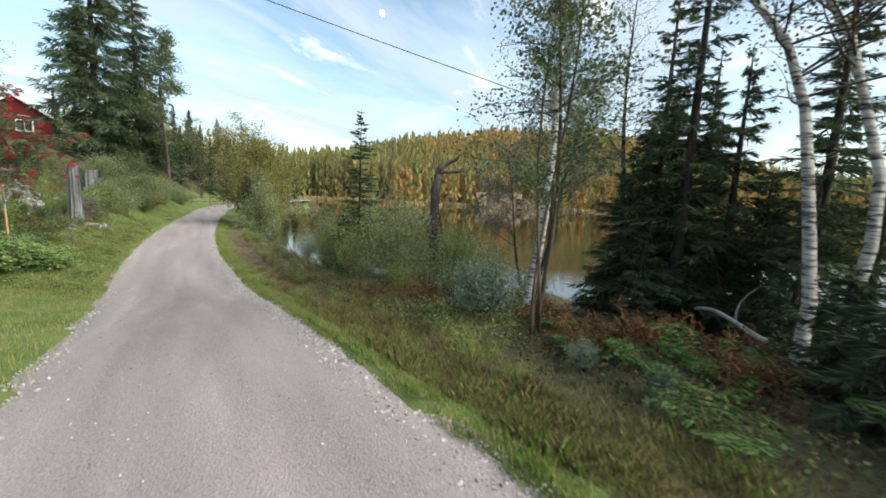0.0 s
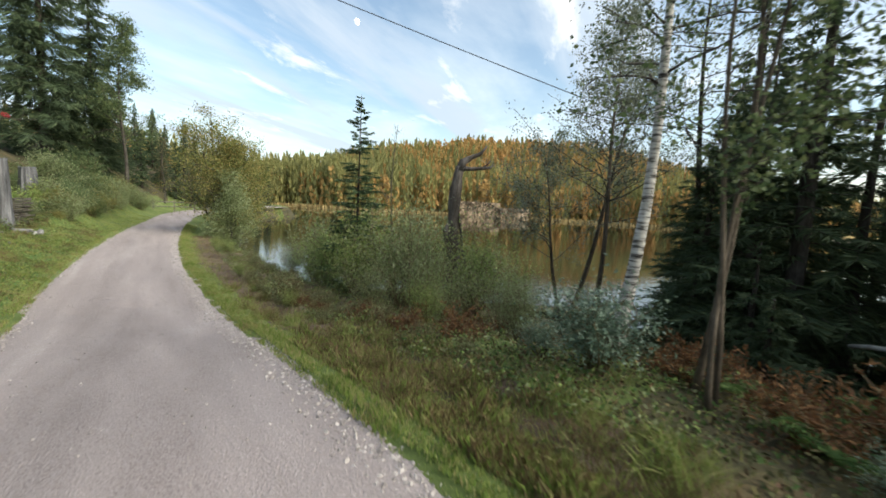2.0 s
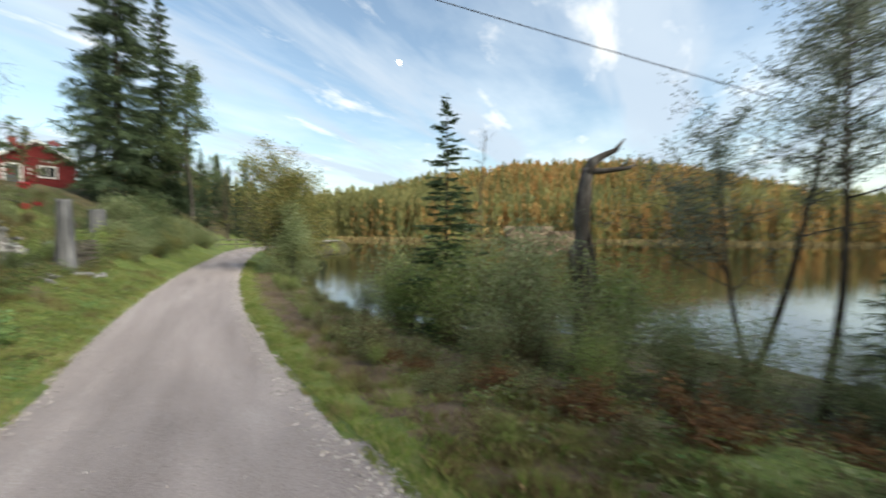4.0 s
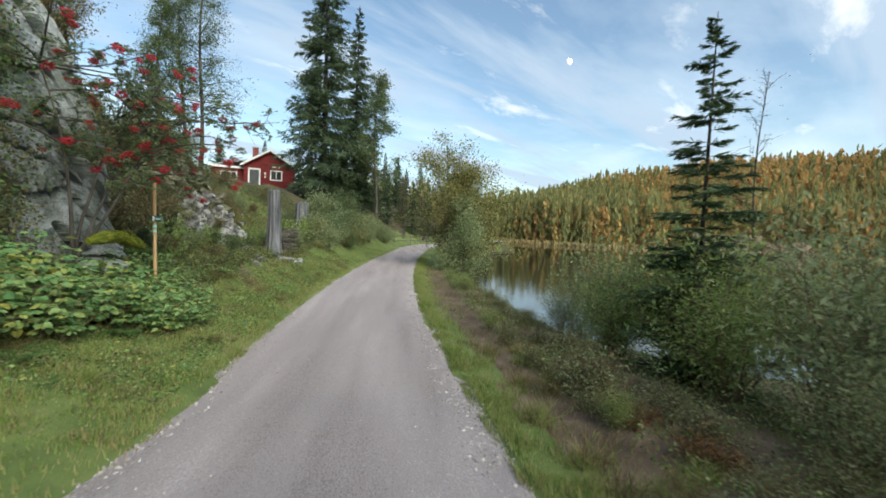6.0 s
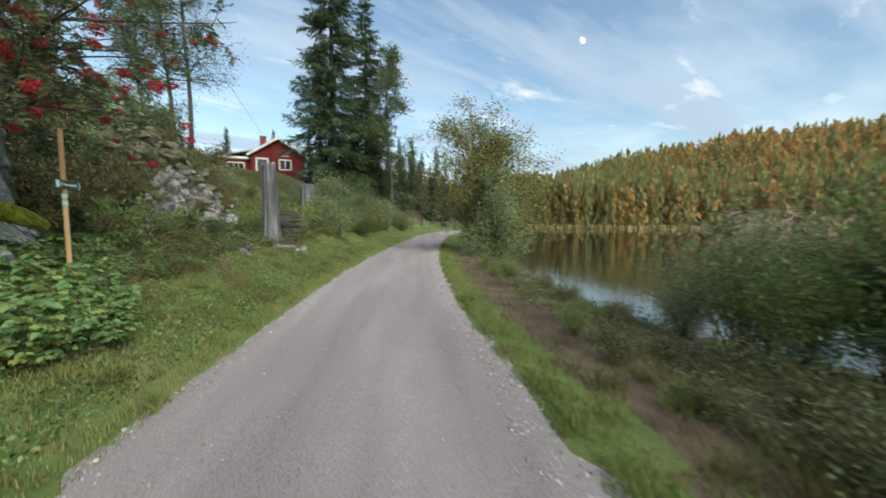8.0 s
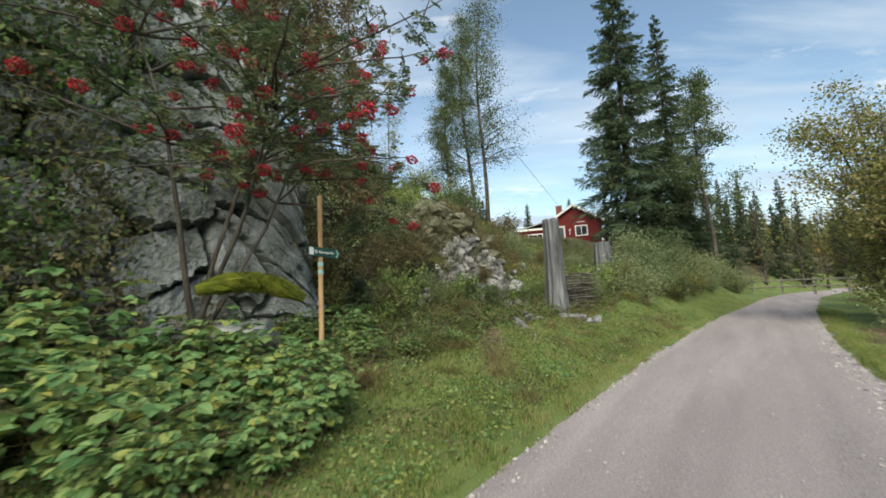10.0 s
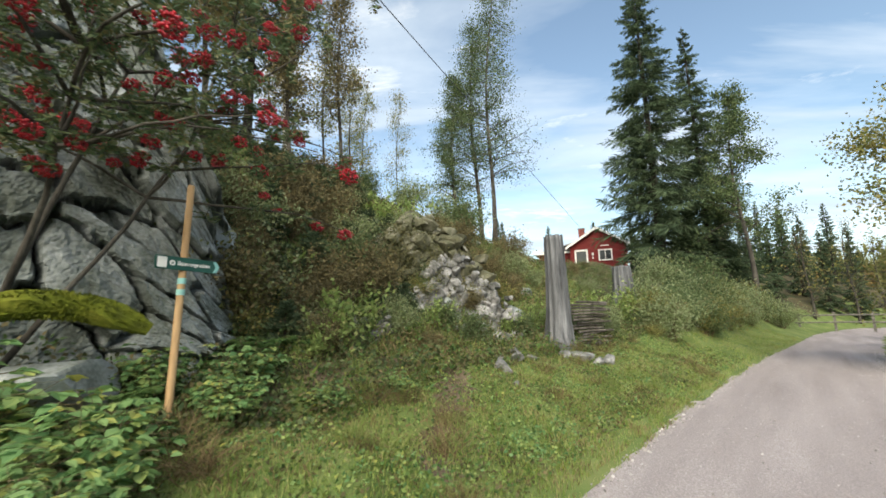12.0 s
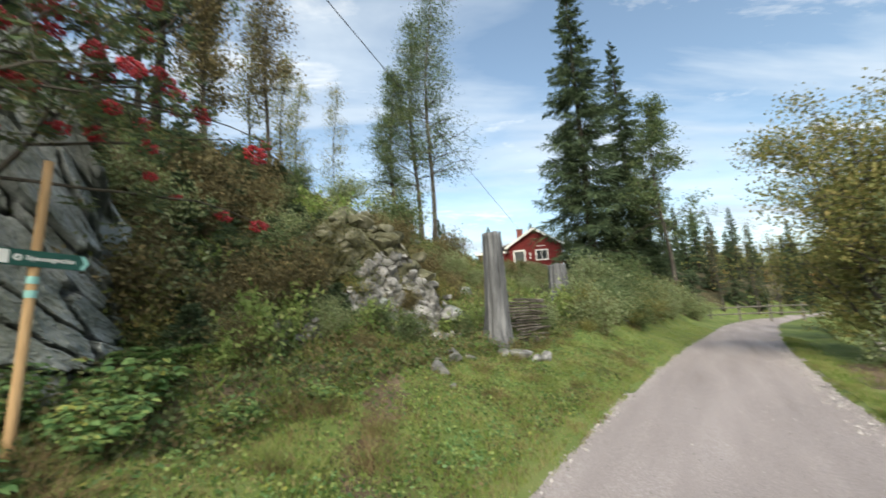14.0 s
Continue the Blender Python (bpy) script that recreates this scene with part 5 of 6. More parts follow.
for k in range(30):
    s_ = 13.6 + 7.2 * rng.uniform(0, 1)
    MORE.append((s_, -6.7 - rng.uniform(0, 1.4), rng.uniform(.5, 1.1), int(rng.choice((1, 1, 3, 0)))))
for s, v, k, i in BANK + tuple(MORE):
    if 24.5 < s < 26.8 and -7.2 + .7 * (s - 24.5) < v < -4.6:
        continue
    if s > 30 and abs(v + .33 * (s - 17.8) + .26) < 1.5:
        k *= .5
    put_copy(bank[i], s, v, rng.uniform(0, 360), k)
for s, v, h in ((70, 1, 13), (74, 5, 15), (68, -3, 14), (78, -2, 16), (72, 9, 12), (66, -7, 12), (80, 4, 17), (84, 10, 16), (64, -11, 11), (76, 14, 12), (90, 0, 18), (70, -14, 12), (74, -20, 13), (68, -24, 12), (66, -30, 13), (60, -27, 12), (82, -10, 16), (88, 18, 14), (65, -1, 13), (67, 2.5, 14), (71, -5, 15), (69, 4.5, 13), (73, 1.5, 15), (63.5, -8, 13), (75, 8, 14), (66, -4.5, 14), (77, -6, 16), (79, 0, 16)):
    conifer("far_spruce", "dark spruce in the wood beyond the bend", s, v, h * .55, .16, M_SPRUCE, spread=.17, whorls=34, per=8, twig=9, first=.05, width=.07, group="wood beyond the bend")
for s, v, h in ((63, 1.2, 8), (66, 4, 9), (69, 6, 8), (62, -4, 8)):
    broadleaf("bare_tree", "greyish bare tree beyond the fence", s, v, h, .09, M_GREYBARK, M_BROWNL, first=.15, reach=.2, limbs=30, leaves=1600, leaf_size=.09, spread=.4, group="bare trees")


JUNIPERS = []
for s, v, h in ((22.9, -7.2, 1.3), (23.3, -7.9, 1.2), (22.2, -7.6, 1.4), (21.6, -8.2, 1.3), (21.5, -6.9, .9), (24.0, -8.4, 1.2), (22.6, -8.6, 1.4), (20.9, -7.4, 1.2), (23.0, -6.5, .8)):
    JUNIPERS.append((s, v, h))
JUNIPERS += [(20.75, -5.9, .9), (20.9, -6.5, 1.3), (20.5, -7.0, 1.5), (24.3, -7.0, .9), (23.9, -6.9, .8), (23.6, -7.3, 1.1), (22.4, -6.9, 1.0), (23.2, -7.1, .9), (24.6, -8.7, 1.1), (25.4, -8.8, 1.0), (21.3, -7.5, 1.5), (22.0, -9.2, 1.5), (23.4, -9.3, 1.4), (24.8, -9.8, 1.3), (20.2, -8.0, 1.8), (26.3, -8.3, .8), (27.2, -7.6, .7)]
for s, v, h in JUNIPERS:
    conifer("juniper_bush", "dark bushy juniper on the rocky slope", s, v, h, .03, M_SPRUCE, spread=.42, whorls=16, per=8, twig=12, hang=-.3, width=.05, group="slope junipers")
b = Build()
for k in range(22):
    s_, v_ = 22.0 + .9 * rng.uniform(0, 1), -6.35 + .5 * rng.uniform(0, 1)
    r_ = rng.uniform(.1, .26)
    x, y = W(s_, v_)
    boulder(b, (x, y, gz(s_, v_) + rng.uniform(0, .45)), (r_, r_ * .7, r_ * .7), 700 + k, 16)
single("rock_ledge", b, M_ROCKW, "pale broken rock ledge showing through the scrub", "rock", "structure")

# ---- rowan with berries ----
def rowan():
    s0, v0 = 17.75, -5.35
    x, y = W(s0, v0)
    z0 = gz(s0, v0)
    root = thing("rowan_tree", "rowan tree hung with red berry clusters before the cliff", "tree", (x, y, z0 - .1))
    wood, leaf_c, leaf_d, tips = Build(), [], [], []
    side = Vector((UX, UY, 0))
    out = Vector((UY, -UX, 0))
    stems = ((-.2, .2, 4.0, .042), (.3, .28, 3.9, .038), (.15, .5, 3.7, .036), (.55, .15, 3.7, .032))
    for a, o, h, r in stems:
        way = side * a + out * o + Vector((0, 0, 1))
        p = wander((rng.normal(0, .12), rng.normal(0, .12), 0), way, h, 9, .07)
        wood.tube(p, np.linspace(r, .012, 10), 9, rough=.08)
        for k in range(13):
            i = int(rng.integers(6, 10))
            w2 = side * rng.uniform(-1, 1) + out * rng.uniform(-.2, 1.1) + Vector((0, 0, rng.uniform(.02, .6)))
            br = wander(p[i], w2, rng.uniform(.9, 2.3), 7, .12, -.02)
            wood.tube(br, np.linspace(.02, .004, 8), 6, cap=False)
            tips.append(br[-1])
            for j in range(6):
                tw = wander(br[int(rng.integers(2, 8))], rng.normal(size=3) + np.array((0, 0, .2)), rng.uniform(.25, .55), 4, .15, -.06)
                wood.tube(tw, np.linspace(.006, .002, 5), 4, cap=False)
                tips.append(tw[-1])
                for g in range(9):
                    base = tw[int(rng.integers(1, 5))]
                    d = rng.normal(size=3) * (1, 1, .4) - (0, 0, .25)
                    d /= np.linalg.norm(d)
                    u = np.cross(d, (0, 0, 1.0))
                    for m in range(6):
                        for sg in (-1, 1):
                            leaf_c.append(base + d * (.03 + .024 * m) + u * sg * .024)
                            leaf_d.append(u * sg + d * .45)
    part("trunk", wood, M_GREYBARK, root, smooth=True)
    part("leaves", Build().leaves(leaf_c, .06, .021, along=leaf_d, spread=.12), M_ROWANL, root)
    bm = bmesh.new()
    bmesh.ops.create_icosphere(bm, subdivisions=1, radius=.0065)
    bv = np.array([q.co[:] for q in bm.verts])
    bm.verts.ensure_lookup_table()
    bf = [[q.index for q in f.verts] for f in bm.faces]
    bm.free()
    shapes = []
    for k in range(4):
        b = Build()
        for j in range(85):
            d = rng.normal(size=3)
            d = d / np.linalg.norm(d) * rng.uniform(.6, 1.0) * np.array((.058, .058, .036))
            b.add(bv * rng.uniform(.9, 1.25) + d, bf)
        shapes.append(b.mesh("corymb", M_BERRY, True))
    tips = np.array(tips)
    tips = tips[tips[:, 2] > 1.85]
    pick = rng.permutation(len(tips))[:135]
    for i in pick:
        c = new("corymb", shapes[int(rng.integers(0, 4))])
        c.parent = root
        c.matrix_basis = pose(*(tips[i] - (0, 0, .03)), rng.uniform(-25, 25), rng.uniform(-25, 25), rng.uniform(0, 360))
        k = rng.uniform(1.1, 1.85)
        c.scale = (k, k, k)
    return root


rng = np.random.default_rng(23)
rowan()


# ---- leafy plants, ferns, grass ----
def leafy(root, n, h, w, leaf, size):
    st, lc, ld = Build(), [], []
    for k in range(n):
        a, o = rng.uniform(0, 6.28), rng.uniform(0, 1) ** .7
        p = wander((rng.normal(0, .12), rng.normal(0, .12), 0), (math.cos(a) * o * w / h, math.sin(a) * o * w / h, 1), h * rng.uniform(.7, 1.15), 6, .09, -.05)
        st.tube(p, np.linspace(.006, .002, 7), 5, cap=False)
        for i in range(2, 7):
            for j in range(2):
                a2 = rng.uniform(0, 6.28)
                d = np.array((math.cos(a2), math.sin(a2), .1))
                e = p[i] + d * size * 1.1
                st.tube([p[i], e], .0018, 3, cap=False)
                for m in (-.75, 0, .75):
                    dd = np.array((math.cos(a2 + m), math.sin(a2 + m), -.25))
                    lc.append(e + dd * size * .5)
                    ld.append(dd)
    part("stem_tangle", st, M_PLANTSTEM, root)
    part("leaves", Build().blades(lc, size, size * .72, ld), leaf, root)
    return root


def frond(root, n, h, leaf):
    c, d = [], []
    st = Build()
    for k in range(n):
        a = rng.uniform(0, 6.28)
        L = h * rng.uniform(.8, 1.25)
        u = np.linspace(0, 1, 16)
        p = np.stack((np.cos(a) * L * .75 * u, np.sin(a) * L * .75 * u, L * (.95 * u - .62 * u ** 2.2)), 1)
        st.tube(p[::3], np.linspace(.004, .001, 6), 4, cap=False)
        for i in range(2, 16):
            for sg in (-1, 1):
                dd = np.array((-math.sin(a) * sg, math.cos(a) * sg, -.15)) + .4 * np.array((math.cos(a), math.sin(a), 0))
                ln = .17 * L * math.sin(math.pi * (.12 + .83 * u[i]))
                for m in range(3):
                    c.append(p[i] + dd * ln * (.3 + .45 * m))
                    d.append(dd)
    part("stem_tangle", st, M_PLANTSTEM, root)
    part("fronds", Build().leaves(c, .06 * h / .6, .022 * h / .6, along=d, spread=.15), leaf, root)
    return root


x, y = W(16.2, -3.6)
rasp = leafy(thing("raspberry_plant", "leafy green raspberry canes with yellowing lower leaves", "plant", (x, y, gz(16.2, -3.6) - .03), 0, "raspberry thicket"), 30, .85, .65, M_GREENP, .135)
for s, v, k in ((15.4, -3.9, 1.0), (15.0, -4.6, 1.1), (16.0, -4.5, 1.1), (16.8, -4.3, 1.0), (17.4, -3.9, .9), (17.5, -4.7, 1.05), (16.9, -3.4, .75), (14.4, -4.3, 1.0), (13.8, -4.9, 1.1), (17.6, -4.35, .85), (18.9, -5.15, .6), (18.25, -3.95, .85), (18.0, -3.6, .75), (18.45, -4.35, .6), (17.8, -4.0, .9), (16.3, -5.2, 1.2), (15.2, -5.3, 1.2), (19.4, -4.4, .6), (17.5, -3.6, .6), (12.8, -4.2, .9), (11.6, -4.0, .9), (10.4, -4.1, 1.0), (19.8, -5.0, .7), (20.6, -4.5, .4), (21.4, -4.2, .35), (17.3, -3.05, .7), (17.9, -3.3, .7), (16.4, -2.95, .65), (19.5, -4.75, .5)):
    put_copy(rasp, s, v, rng.uniform(0, 360), k, .03)
x, y = W(18.95, -3.85)
clump = thing("dry_grass_clump", "bleached straw clump at the foot of the signpost", "grass", (x, y, gz(18.95, -3.85)))
b = Build()
for k in range(150):
    p = wander((rng.normal(0, .12), rng.normal(0, .12), -.02), (rng.normal(0, .7), rng.normal(0, .7), 1), rng.uniform(.25, .6), 4, .12, -.12)
    b.tube(p, np.linspace(.0035, .001, 5), 3, cap=False)
part("straw", b, M_STRAW, clump)
x, y = W(19.4, -4.9)
fern = frond(thing("fern", "green fern at the foot of the cliff", "fern", (x, y, gz(19.4, -4.9) - .02), 0, "ferns"), 13, .6, M_FERN)
for s, v, k in ((20.3, -5.6, 1.0), (20.6, -6.0, 1.0), (19.7, -5.25, .9), (21.2, -5.7, .8), (18.7, -5.0, .9), (20.0, -5.3, 1.0), (20.8, -5.6, .8), (19.0, -4.2, .6), (16.0, -3.3, .7), (14.4, -3.6, .8), (2.0, 3.9, 1.0), (1.2, 5.3, 1.3), (2.8, 5.4, 1.3), (3.9, 4.9, 1.0), (.4, 4.2, 1.2), (3.4, 6.0, 1.3), (1.8, 6.6, 1.5), (4.6, 6.2, 1.1), (6.3, 8.4, 1.0), (7.4, 8.6, 1.0), (5.2, 8.4, 1.2), (-.4, 5.4, 1.4), (2.4, 4.6, 1.0), (3.0, 4.8, 1.1), (3.6, 5.6, 1.2), (4.2, 5.9, 1.2), (2.2, 5.6, 1.2), (4.9, 7.0, 1.2), (4.2, 7.0, 1.3), (3.2, 6.8, 1.3), (5.6, 6.6, 1.0), (5.0, 5.4, .8)):
    put_copy(fern, s, v, rng.uniform(0, 360), k, .02)


def tufts(name, label, n, place, mat, lo, hi, width=.006, spread=.35):
    """Blades of grass over a stretch of the plan; place gives s and v."""
    s, v = place(n)
    off = (np.abs(v - np.interp(s, [p[0] for p in TRAIL], [p[1] for p in TRAIL])) > .16 + .14 * rng.random(n)) | (s < 20.4) | (s > 29) | (rng.random(n) < .3)
    off &= (((s - 21.5) / .9) ** 2 + ((v + 4.95) / .5) ** 2 > 1) | (rng.random(n) < .3)
    s, v = s[off], v[off]
    n = len(s)
    x, y = W(s, v)
    z = ground_z(x, y)
    h = rng.uniform(lo, hi, n) * np.clip(.75 + .45 * waves(x, y, .9, 71), .35, 1.6)
    a = rng.uniform(0, 6.28, n)
    lean = rng.uniform(.05, spread, n) * h * 1.6
    ex, ey = np.cos(a) * lean, np.sin(a) * lean
    wx, wy = -np.sin(a) * width, np.cos(a) * width
    g = z - .01
    v_ = np.stack((np.stack((x - wx, y - wy, g), 1), np.stack((x + wx, y + wy, g), 1),
                   np.stack((x + ex * .45 + wx * .8, y + ey * .45 + wy * .8, g + h * .65), 1), np.stack((x + ex, y + ey, g + h), 1), np.stack((x + ex * .45 - wx * .8, y + ey * .45 - wy * .8, g + h * .65), 1)), 1).reshape(-1, 3)
    b = Build()
    b.add(v_, (np.arange(n)[:, None] * 5 + np.arange(5)).tolist())
    return single(name, b, mat, label, "grass", "stuff")


def right_strip(n):
    s = rng.uniform(-2, 40, n) ** 1.0
    return s, edge_r(s) - .10 + np.abs(rng.normal(0, .32, n))


def left_strip(n):
    s = rng.uniform(-2, 48, n)
    return s, edge_l(s) + .12 - rng.uniform(0, 1, n) ** 1.2 * 3.3


def left_near(n):
    s = rng.uniform(13, 30, n)
    return s, edge_l(s) + .10 - rng.uniform(0, 1, n) ** 1.1 * 4.2


def slope(n):
    s = rng.uniform(20.5, 35, n)
    return s, edge_l(s) - rng.uniform(2.5, 10.5, n)


def bank_side(n):
    s = np.where(rng.random(n) < .72, rng.uniform(1, 10.5, n), rng.uniform(9, 32, n))
    return s, edge_r(s) + np.where(s < 9.5, .25, .5 + 1.2 * (rng.random(n) < .7)) + np.abs(rng.normal(0, .95, n)) * np.where(s < 5.5, .55, 1)


tufts("grass", "bright green grass strip along the lakeside edge", 46000, right_strip, M_GRASS, .035, .12, .005)
tufts("grass", "green grass verge along the road", 46000, left_strip, M_GRASS, .035, .12, .005)
tufts("grass", "thick green grass below the signpost", 60000, left_near, M_GRASS, .025, .10, .004)
tufts("slope_grass", "dry straw grass on the rocky slope", 12000, slope, M_STRAW, .08, .28, .004, .5)
tufts("slope_grass", "green grass mixed into the rocky slope", 22000, slope, M_GRASS, .06, .24, .004, .5)
tufts("bank_grass", "dry brown grass on the lakeside bank", 34000, bank_side, M_STRAW, .05, .16, .0022, .45)
tufts("bank_grass", "green grass among the brush on the lakeside bank", 27000, bank_side, M_GRASS, .05, .17, .0026, .45)


def undergrowth(name, label, n, place, mats, size, high):
    """Low broad leaves that cover the slopes."""
    s, v = place(n)
    x, y = W(s, v)
    z = ground_z(x, y)
    patch = np.clip(.55 + .5 * waves(x, y, 1.4, 61), .08, 1.3)
    c = np.stack((x, y, z + rng.uniform(0, 1, n) ** 1.3 * high * patch), 1)
    pick = rng.random(n) + .25 * waves(x, y, 3.1, 62)
    for k, m in enumerate(mats):
        lo_, hi_ = k / len(mats), (k + 1) / len(mats)
        use = (pick >= (lo_ if k else -9)) & (pick < (hi_ if k < len(mats) - 1 else 9))
        b = Build().leaves(c[use], size, size * .6, flat=.35)
        single(name, b, m, label, "undergrowth", "stuff")


def under_left(n):
    s = rng.uniform(10, 46, n)
    return s, edge_l(s) - 2.3 - 8.5 * rng.uniform(0, 1, n) ** 1.3


def under_right(n):
    s = rng.uniform(4.5, 30, n)
    return s, edge_r(s) + np.where(s > 9.5, 1.35, 1.2) + 6.0 * rng.uniform(0, 1, n) ** 1.2


def under_wood(n):
    s = rng.uniform(-2, 7.5, n)
    return s, edge_r(s) + 1.5 + 7.0 * rng.uniform(0, 1, n)


def herbs(n):
    s = rng.uniform(14, 34, n)
    return s, edge_l(s) - .2 - 3.6 * rng.uniform(0, 1, n)


undergrowth("undergrowth", "mixed green and brown undergrowth on the rocky slope", 130000, under_left, (M_ASPEN, M_BROWNL, M_HEATH, M_FERN), .07, .55)
undergrowth("undergrowth", "tangled undergrowth on the lakeside bank", 42000, under_right, (M_FERN, M_SALLOW, M_BROWNL, M_WILLOW), .05, .34)
# dense shade under the spruces is put into these darker leaf colours
undergrowth("undergrowth", "undergrowth below the spruces, its shade put into darker leaf colours", 26000, under_wood, (M_HEATH, M_FERN, M_LITTER, M_HEATH), .055, .3)
undergrowth("verge_herbs", "low green herbs in the grass verge", 52000, herbs, (M_GREENP, M_SALLOW, M_FERN, M_BROWNL), .05, .15)

# scrub hanging from the ledges of the cliff
for m, n in ((M_HEATH, 100), (M_FERN, 64)):
    c = []
    for k in range(n):
        s_, z_ = 13.7 + 3.5 * rng.uniform(0, 1) ** 1.4, rng.uniform(1.2, 6.3)
        x, y = W(s_, -5.62 - .13 * z_ + .25)
        q = rng.normal(size=(130, 3)) * (.2, .2, .26)
        c.append(q + (x, y, z_ - .9 - .1) - np.abs(rng.normal(0, .1, (130, 1))) * (0, 0, 1))
    b = Build().leaves(np.concatenate(c), .075, .045)
    single("cliff_scrub", b, m, "straggling scrub rooted in the ledges of the cliff", "undergrowth", "stuff")

c = []
for k in range(70):
    f, w = rng.uniform(0, 1), rng.uniform(0, 1) ** .7
    s_, v_ = 23.8 + 2.6 * f, -7.5 + 1.25 * f - .9 * w
    x, y = W(s_, v_)
    q = rng.normal(size=(110, 3)) * (.2, .2, .12)
    c.append(q + (x, y, 1.2 + 1.6 * w - .5 * abs(f - .45)))
single("ledge_heath", Build().leaves(np.concatenate(c), .06, .03), M_HEATH, "brownish heath draped over the ledge of the outcrop", "undergrowth", "stuff")
tufts("verge_straw", "dry blades mixed into the green verge", 16000, left_near, M_STRAW, .03, .11, .003, .6)

# old brushwood beside the tall stump
x, y = W(28.4, -4.15)
pile = thing("brushwood_stack", "stack of thin grey poles beside the dead stump", "woodpile", (x, y, gz(28.4, -4.15)), math.degrees(YAW) + 78)
for k in range(16):
    z = .05 + .075 * k
    part("pole", Build().tube([(-.75 + rng.normal(0, .1), rng.normal(0, .06), z), (0, rng.normal(0, .05), z + .02), (.75 + rng.normal(0, .12), rng.normal(0, .06), z + rng.normal(0, .03))], .028, 6), M_SNAG, pile)

# loose stones of the road
b = Build()
tet = np.array(((1, 0, -.5), (-.6, .9, -.4), (-.5, -.9, -.5), (.1, .1, .8), (.7, .7, .3), (-.8, -.1, .4)))
tf = ((0, 1, 4), (1, 3, 4), (0, 4, 3), (0, 2, 1), (1, 2, 5), (1, 5, 3), (2, 0, 3), (2, 3, 5))
n = 27000
s = 40 * rng.uniform(0, 1, n) ** 1.1
el_s, er_s = edge_l(s), edge_r(s)
u = np.where(rng.random(n) < .62, 1.03 - np.abs(rng.normal(0, .09, n)), np.where(rng.random(n) < .55, np.abs(rng.normal(0, .05, n)) - .02, rng.random(n)))
x, y = W(s, el_s + (er_s - el_s) * u)
z = road_z(s) - .045 + .05 * np.sin(np.clip(u, 0, 1) * math.pi)
r = (.006 + .021 * rng.uniform(0, 1, n) ** 3) * np.where((u > .1) & (u < .86), .5, 1)
for i in range(n):
    m = tet * (r[i] * rng.uniform(.7, 1.3, 3)) @ np.array(Euler((0, 0, rng.uniform(0, 6.28))).to_matrix())
    b.v.append(m + (x[i], y[i], z[i]))
    b.f += [tuple(q + b.n for q in f) for f in tf]
    b.n += 6
single("loose_gravel", b, M_STONE, "loose grey stones along the road's edges", "gravel", "stuff")

# fallen pale branch among the ferns
b = Build()
q = wander((5.04, 8.74, -.12), (-.16, -.98, .1), 3.2, 9, .10, .0)
b.tube(q, np.linspace(.03, .05, 10), 8, rough=.1)
b.tube(wander(q[4], (.2, .1, .6), .7, 4, .2), np.linspace(.02, .006, 5), 6)
single("fallen_branch", b, M_PALEWOOD, "pale barkless fallen branch hung in the brush", "branch", smooth=True)

# seep of dark water with wet stones under the spruces
level = gz(3.8, 7.05) + .17
ring = [(*W(3.8 + .95 * math.cos(a) * (1 + .18 * math.sin(3 * a)), 7.05 + .7 * math.sin(a) * (1 + .15 * math.cos(4 * a))), level) for a in np.arange(36) * math.pi / 18]
single("puddle", Build().add(ring, [tuple(range(36))]), M_WATER, "small dark puddle among the ferns", "puddle", "structure")
for k in range(16):
    a, o, r = rng.uniform(0, 6.28), rng.uniform(.35, 1.1), rng.uniform(.05, .16)
    s_, v_ = 3.8 + o * math.cos(a), 7.05 + .75 * o * math.sin(a)
    b = Build()
    boulder(b, (0, 0, 0), (r, r * .8, r * .55), 900 + k)
    x, y = W(s_, v_)
    ob = single("wet_stone", b, M_ROCK, "dark wet stone lying in the seep", "stone", group="wet stones")
    ob.matrix_basis = pose(x, y, max(gz(s_, v_), level - .05) + r * .15, 0, 0, 70 * k)

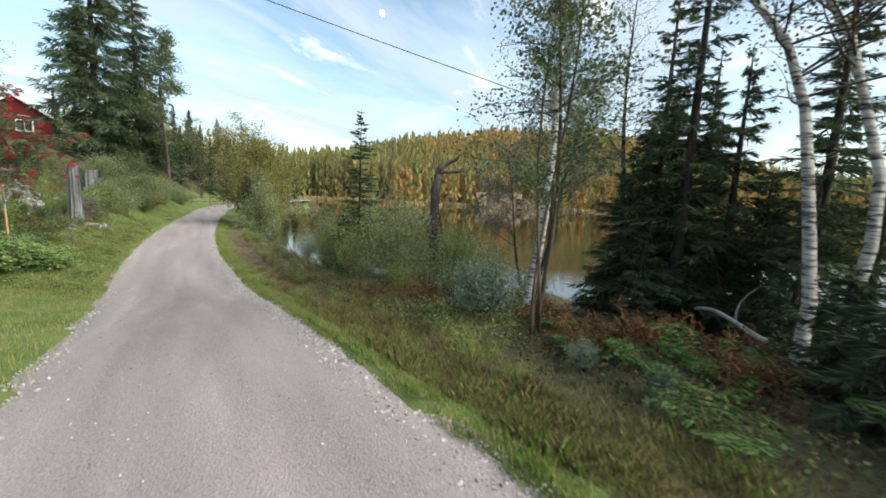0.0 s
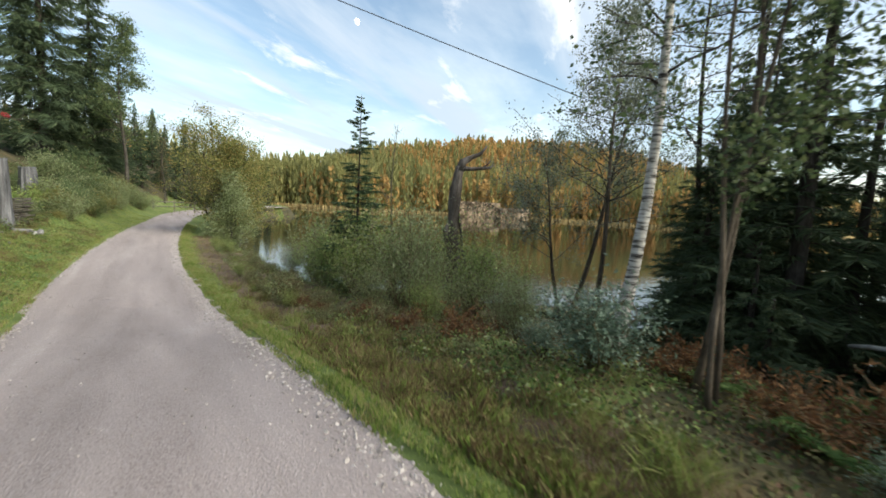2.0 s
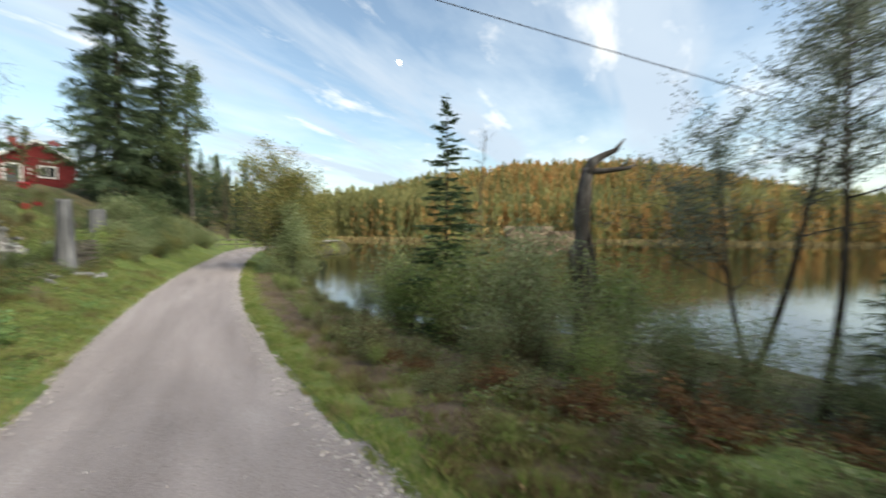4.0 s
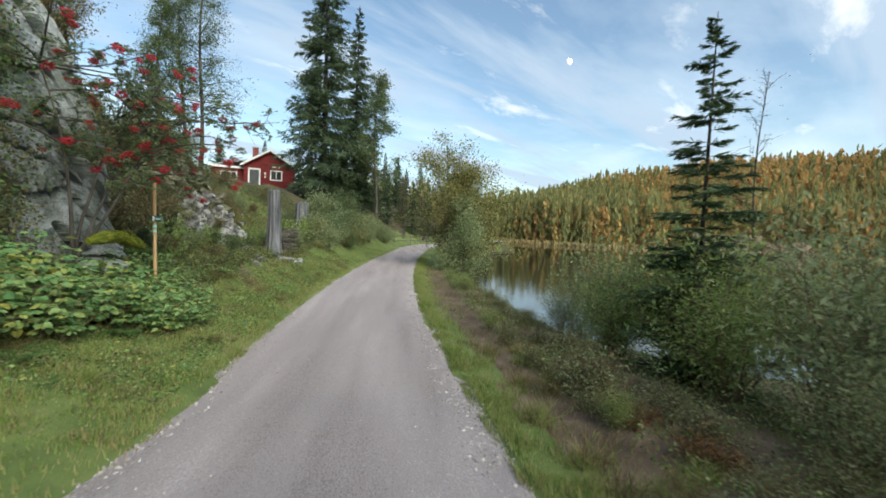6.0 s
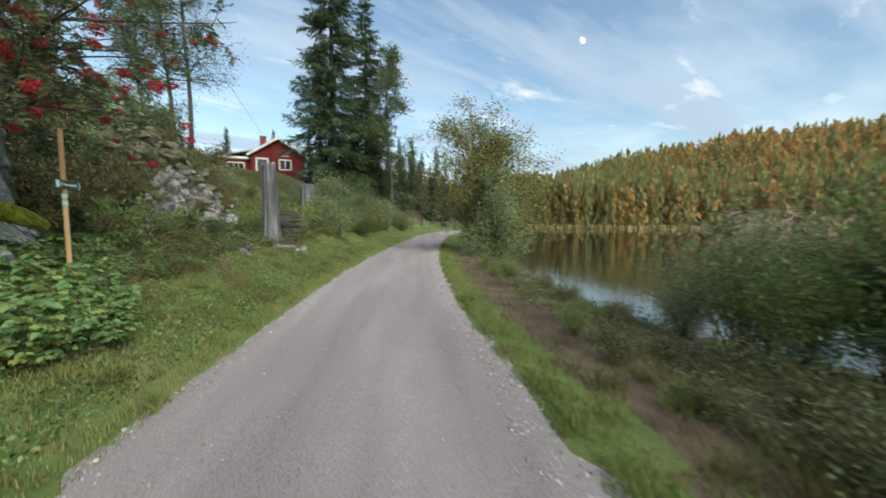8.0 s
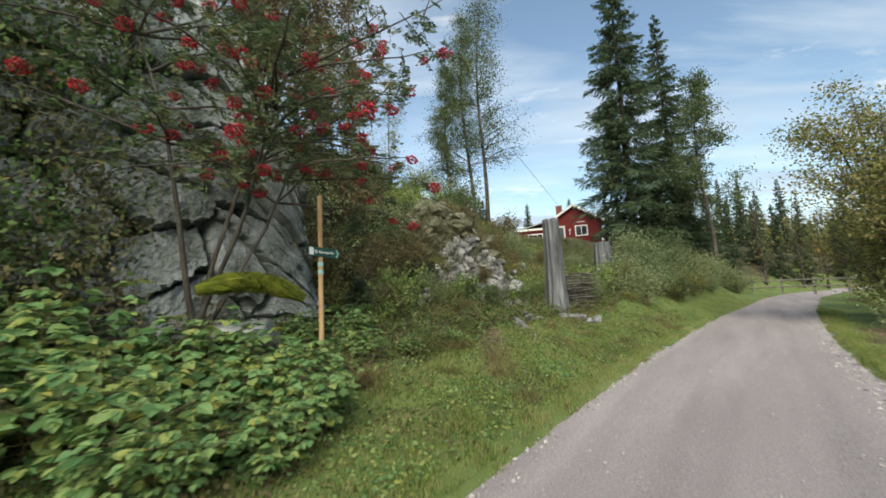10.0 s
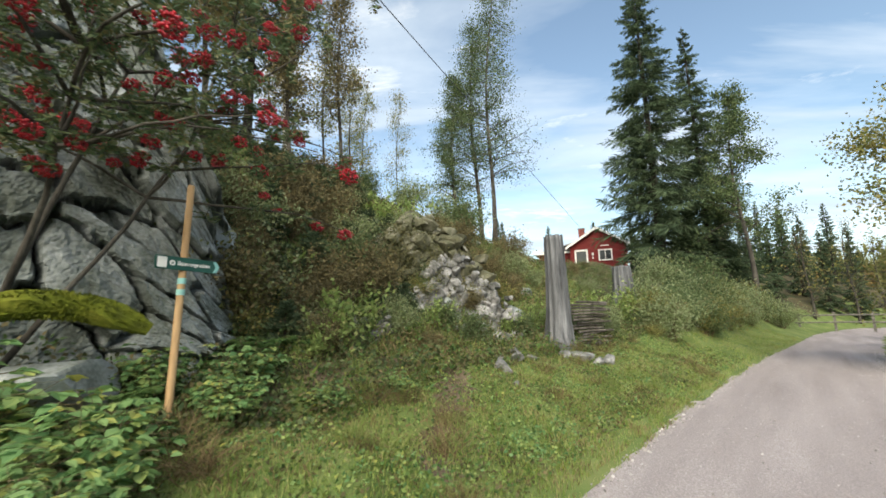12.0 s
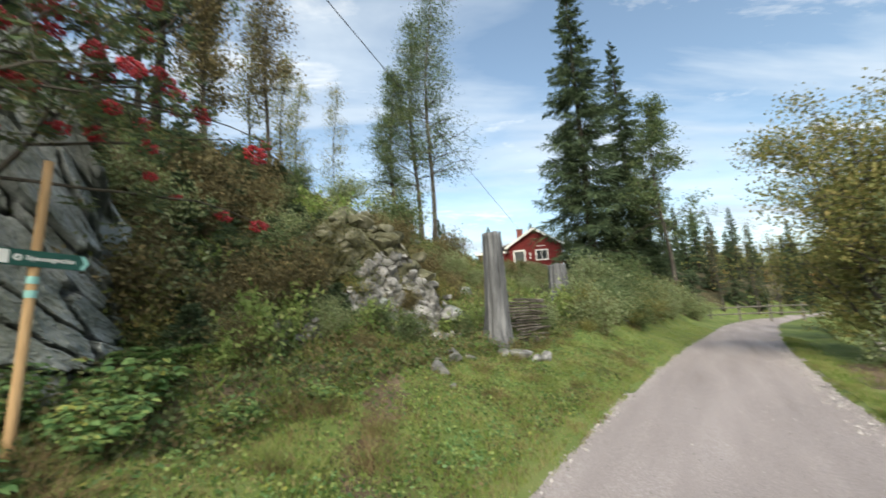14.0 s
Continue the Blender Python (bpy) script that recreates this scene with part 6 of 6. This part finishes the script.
# taller grass clumps in the verge
for k in range(2):
    x, y = W(20.5 + k, -3.4)
    root = thing("grass_clump", ("lush green grass clump in the verge", "half-dry grass clump in the verge")[k], "grass", (x, y, gz(20.5 + k, -3.4) - .02), 0, "grass clumps")
    b = Build()
    for j in range(120):
        p = wander((rng.normal(0, .09), rng.normal(0, .09), 0), (rng.normal(0, .45), rng.normal(0, .45), 1), rng.uniform(.12, .34), 4, .10, -.14)
        b.tube(p, np.linspace(.0035, .0008, 5), 3, cap=False)
    part("tuft", b, (M_GRASS, M_STRAW)[k], root)
    if k:
        b = Build()
        for j in range(70):
            p = wander((rng.normal(0, .09), rng.normal(0, .09), 0), (rng.normal(0, .45), rng.normal(0, .45), 1), rng.uniform(.12, .28), 4, .10, -.14)
            b.tube(p, np.linspace(.0035, .0008, 5), 3, cap=False)
        part("green_tuft", b, M_GRASS, root)
    for j in range(60):
        s_ = rng.uniform(13.5, 31)
        put_copy(root, s_, float(edge_l(s_)) - .25 - 3.6 * rng.uniform(0, 1) ** .8, rng.uniform(0, 360), rng.uniform(.5, 1.25), .02)
    for j in range(36):
        s_ = rng.uniform(3, 17)
        put_copy(root, s_, float(edge_r(s_)) + .35 + 1.5 * rng.uniform(0, 1), rng.uniform(0, 360), rng.uniform(.5, 1.2), .02)

# light saplings and herbs on the rocky slope
x, y = W(21.4, -5.5)
sapling = bush_parts(thing("leafy_sapling", "light yellow-green sapling on the rocky slope", "bush", (x, y, gz(21.4, -5.5) - .04), 0, "slope saplings"), 1.0, .55, M_SALLOW, 9, 520, .10, .6, spread=.14)
for s, v, k in ((22.3, -5.9, .9), (21.8, -6.2, 1.1), (23.2, -5.7, .6), (24.0, -5.7, .7), (22.9, -6.6, .9), (26.6, -5.6, .7), (27.6, -5.4, .8), (28.6, -5.6, .9), (29.6, -5.2, .9), (20.9, -5.2, .6), (30.8, -4.9, 1.1), (32.2, -4.7, 1.2), (23.6, -8.3, 1.0), (25.4, -9.2, 1.2), (27.0, -9.4, 1.3), (21.6, -7.6, 1.0), (33.8, -4.6, 1.3), (36.0, -4.4, 1.4)):
    put_copy(sapling, s, v, rng.uniform(0, 360), k)
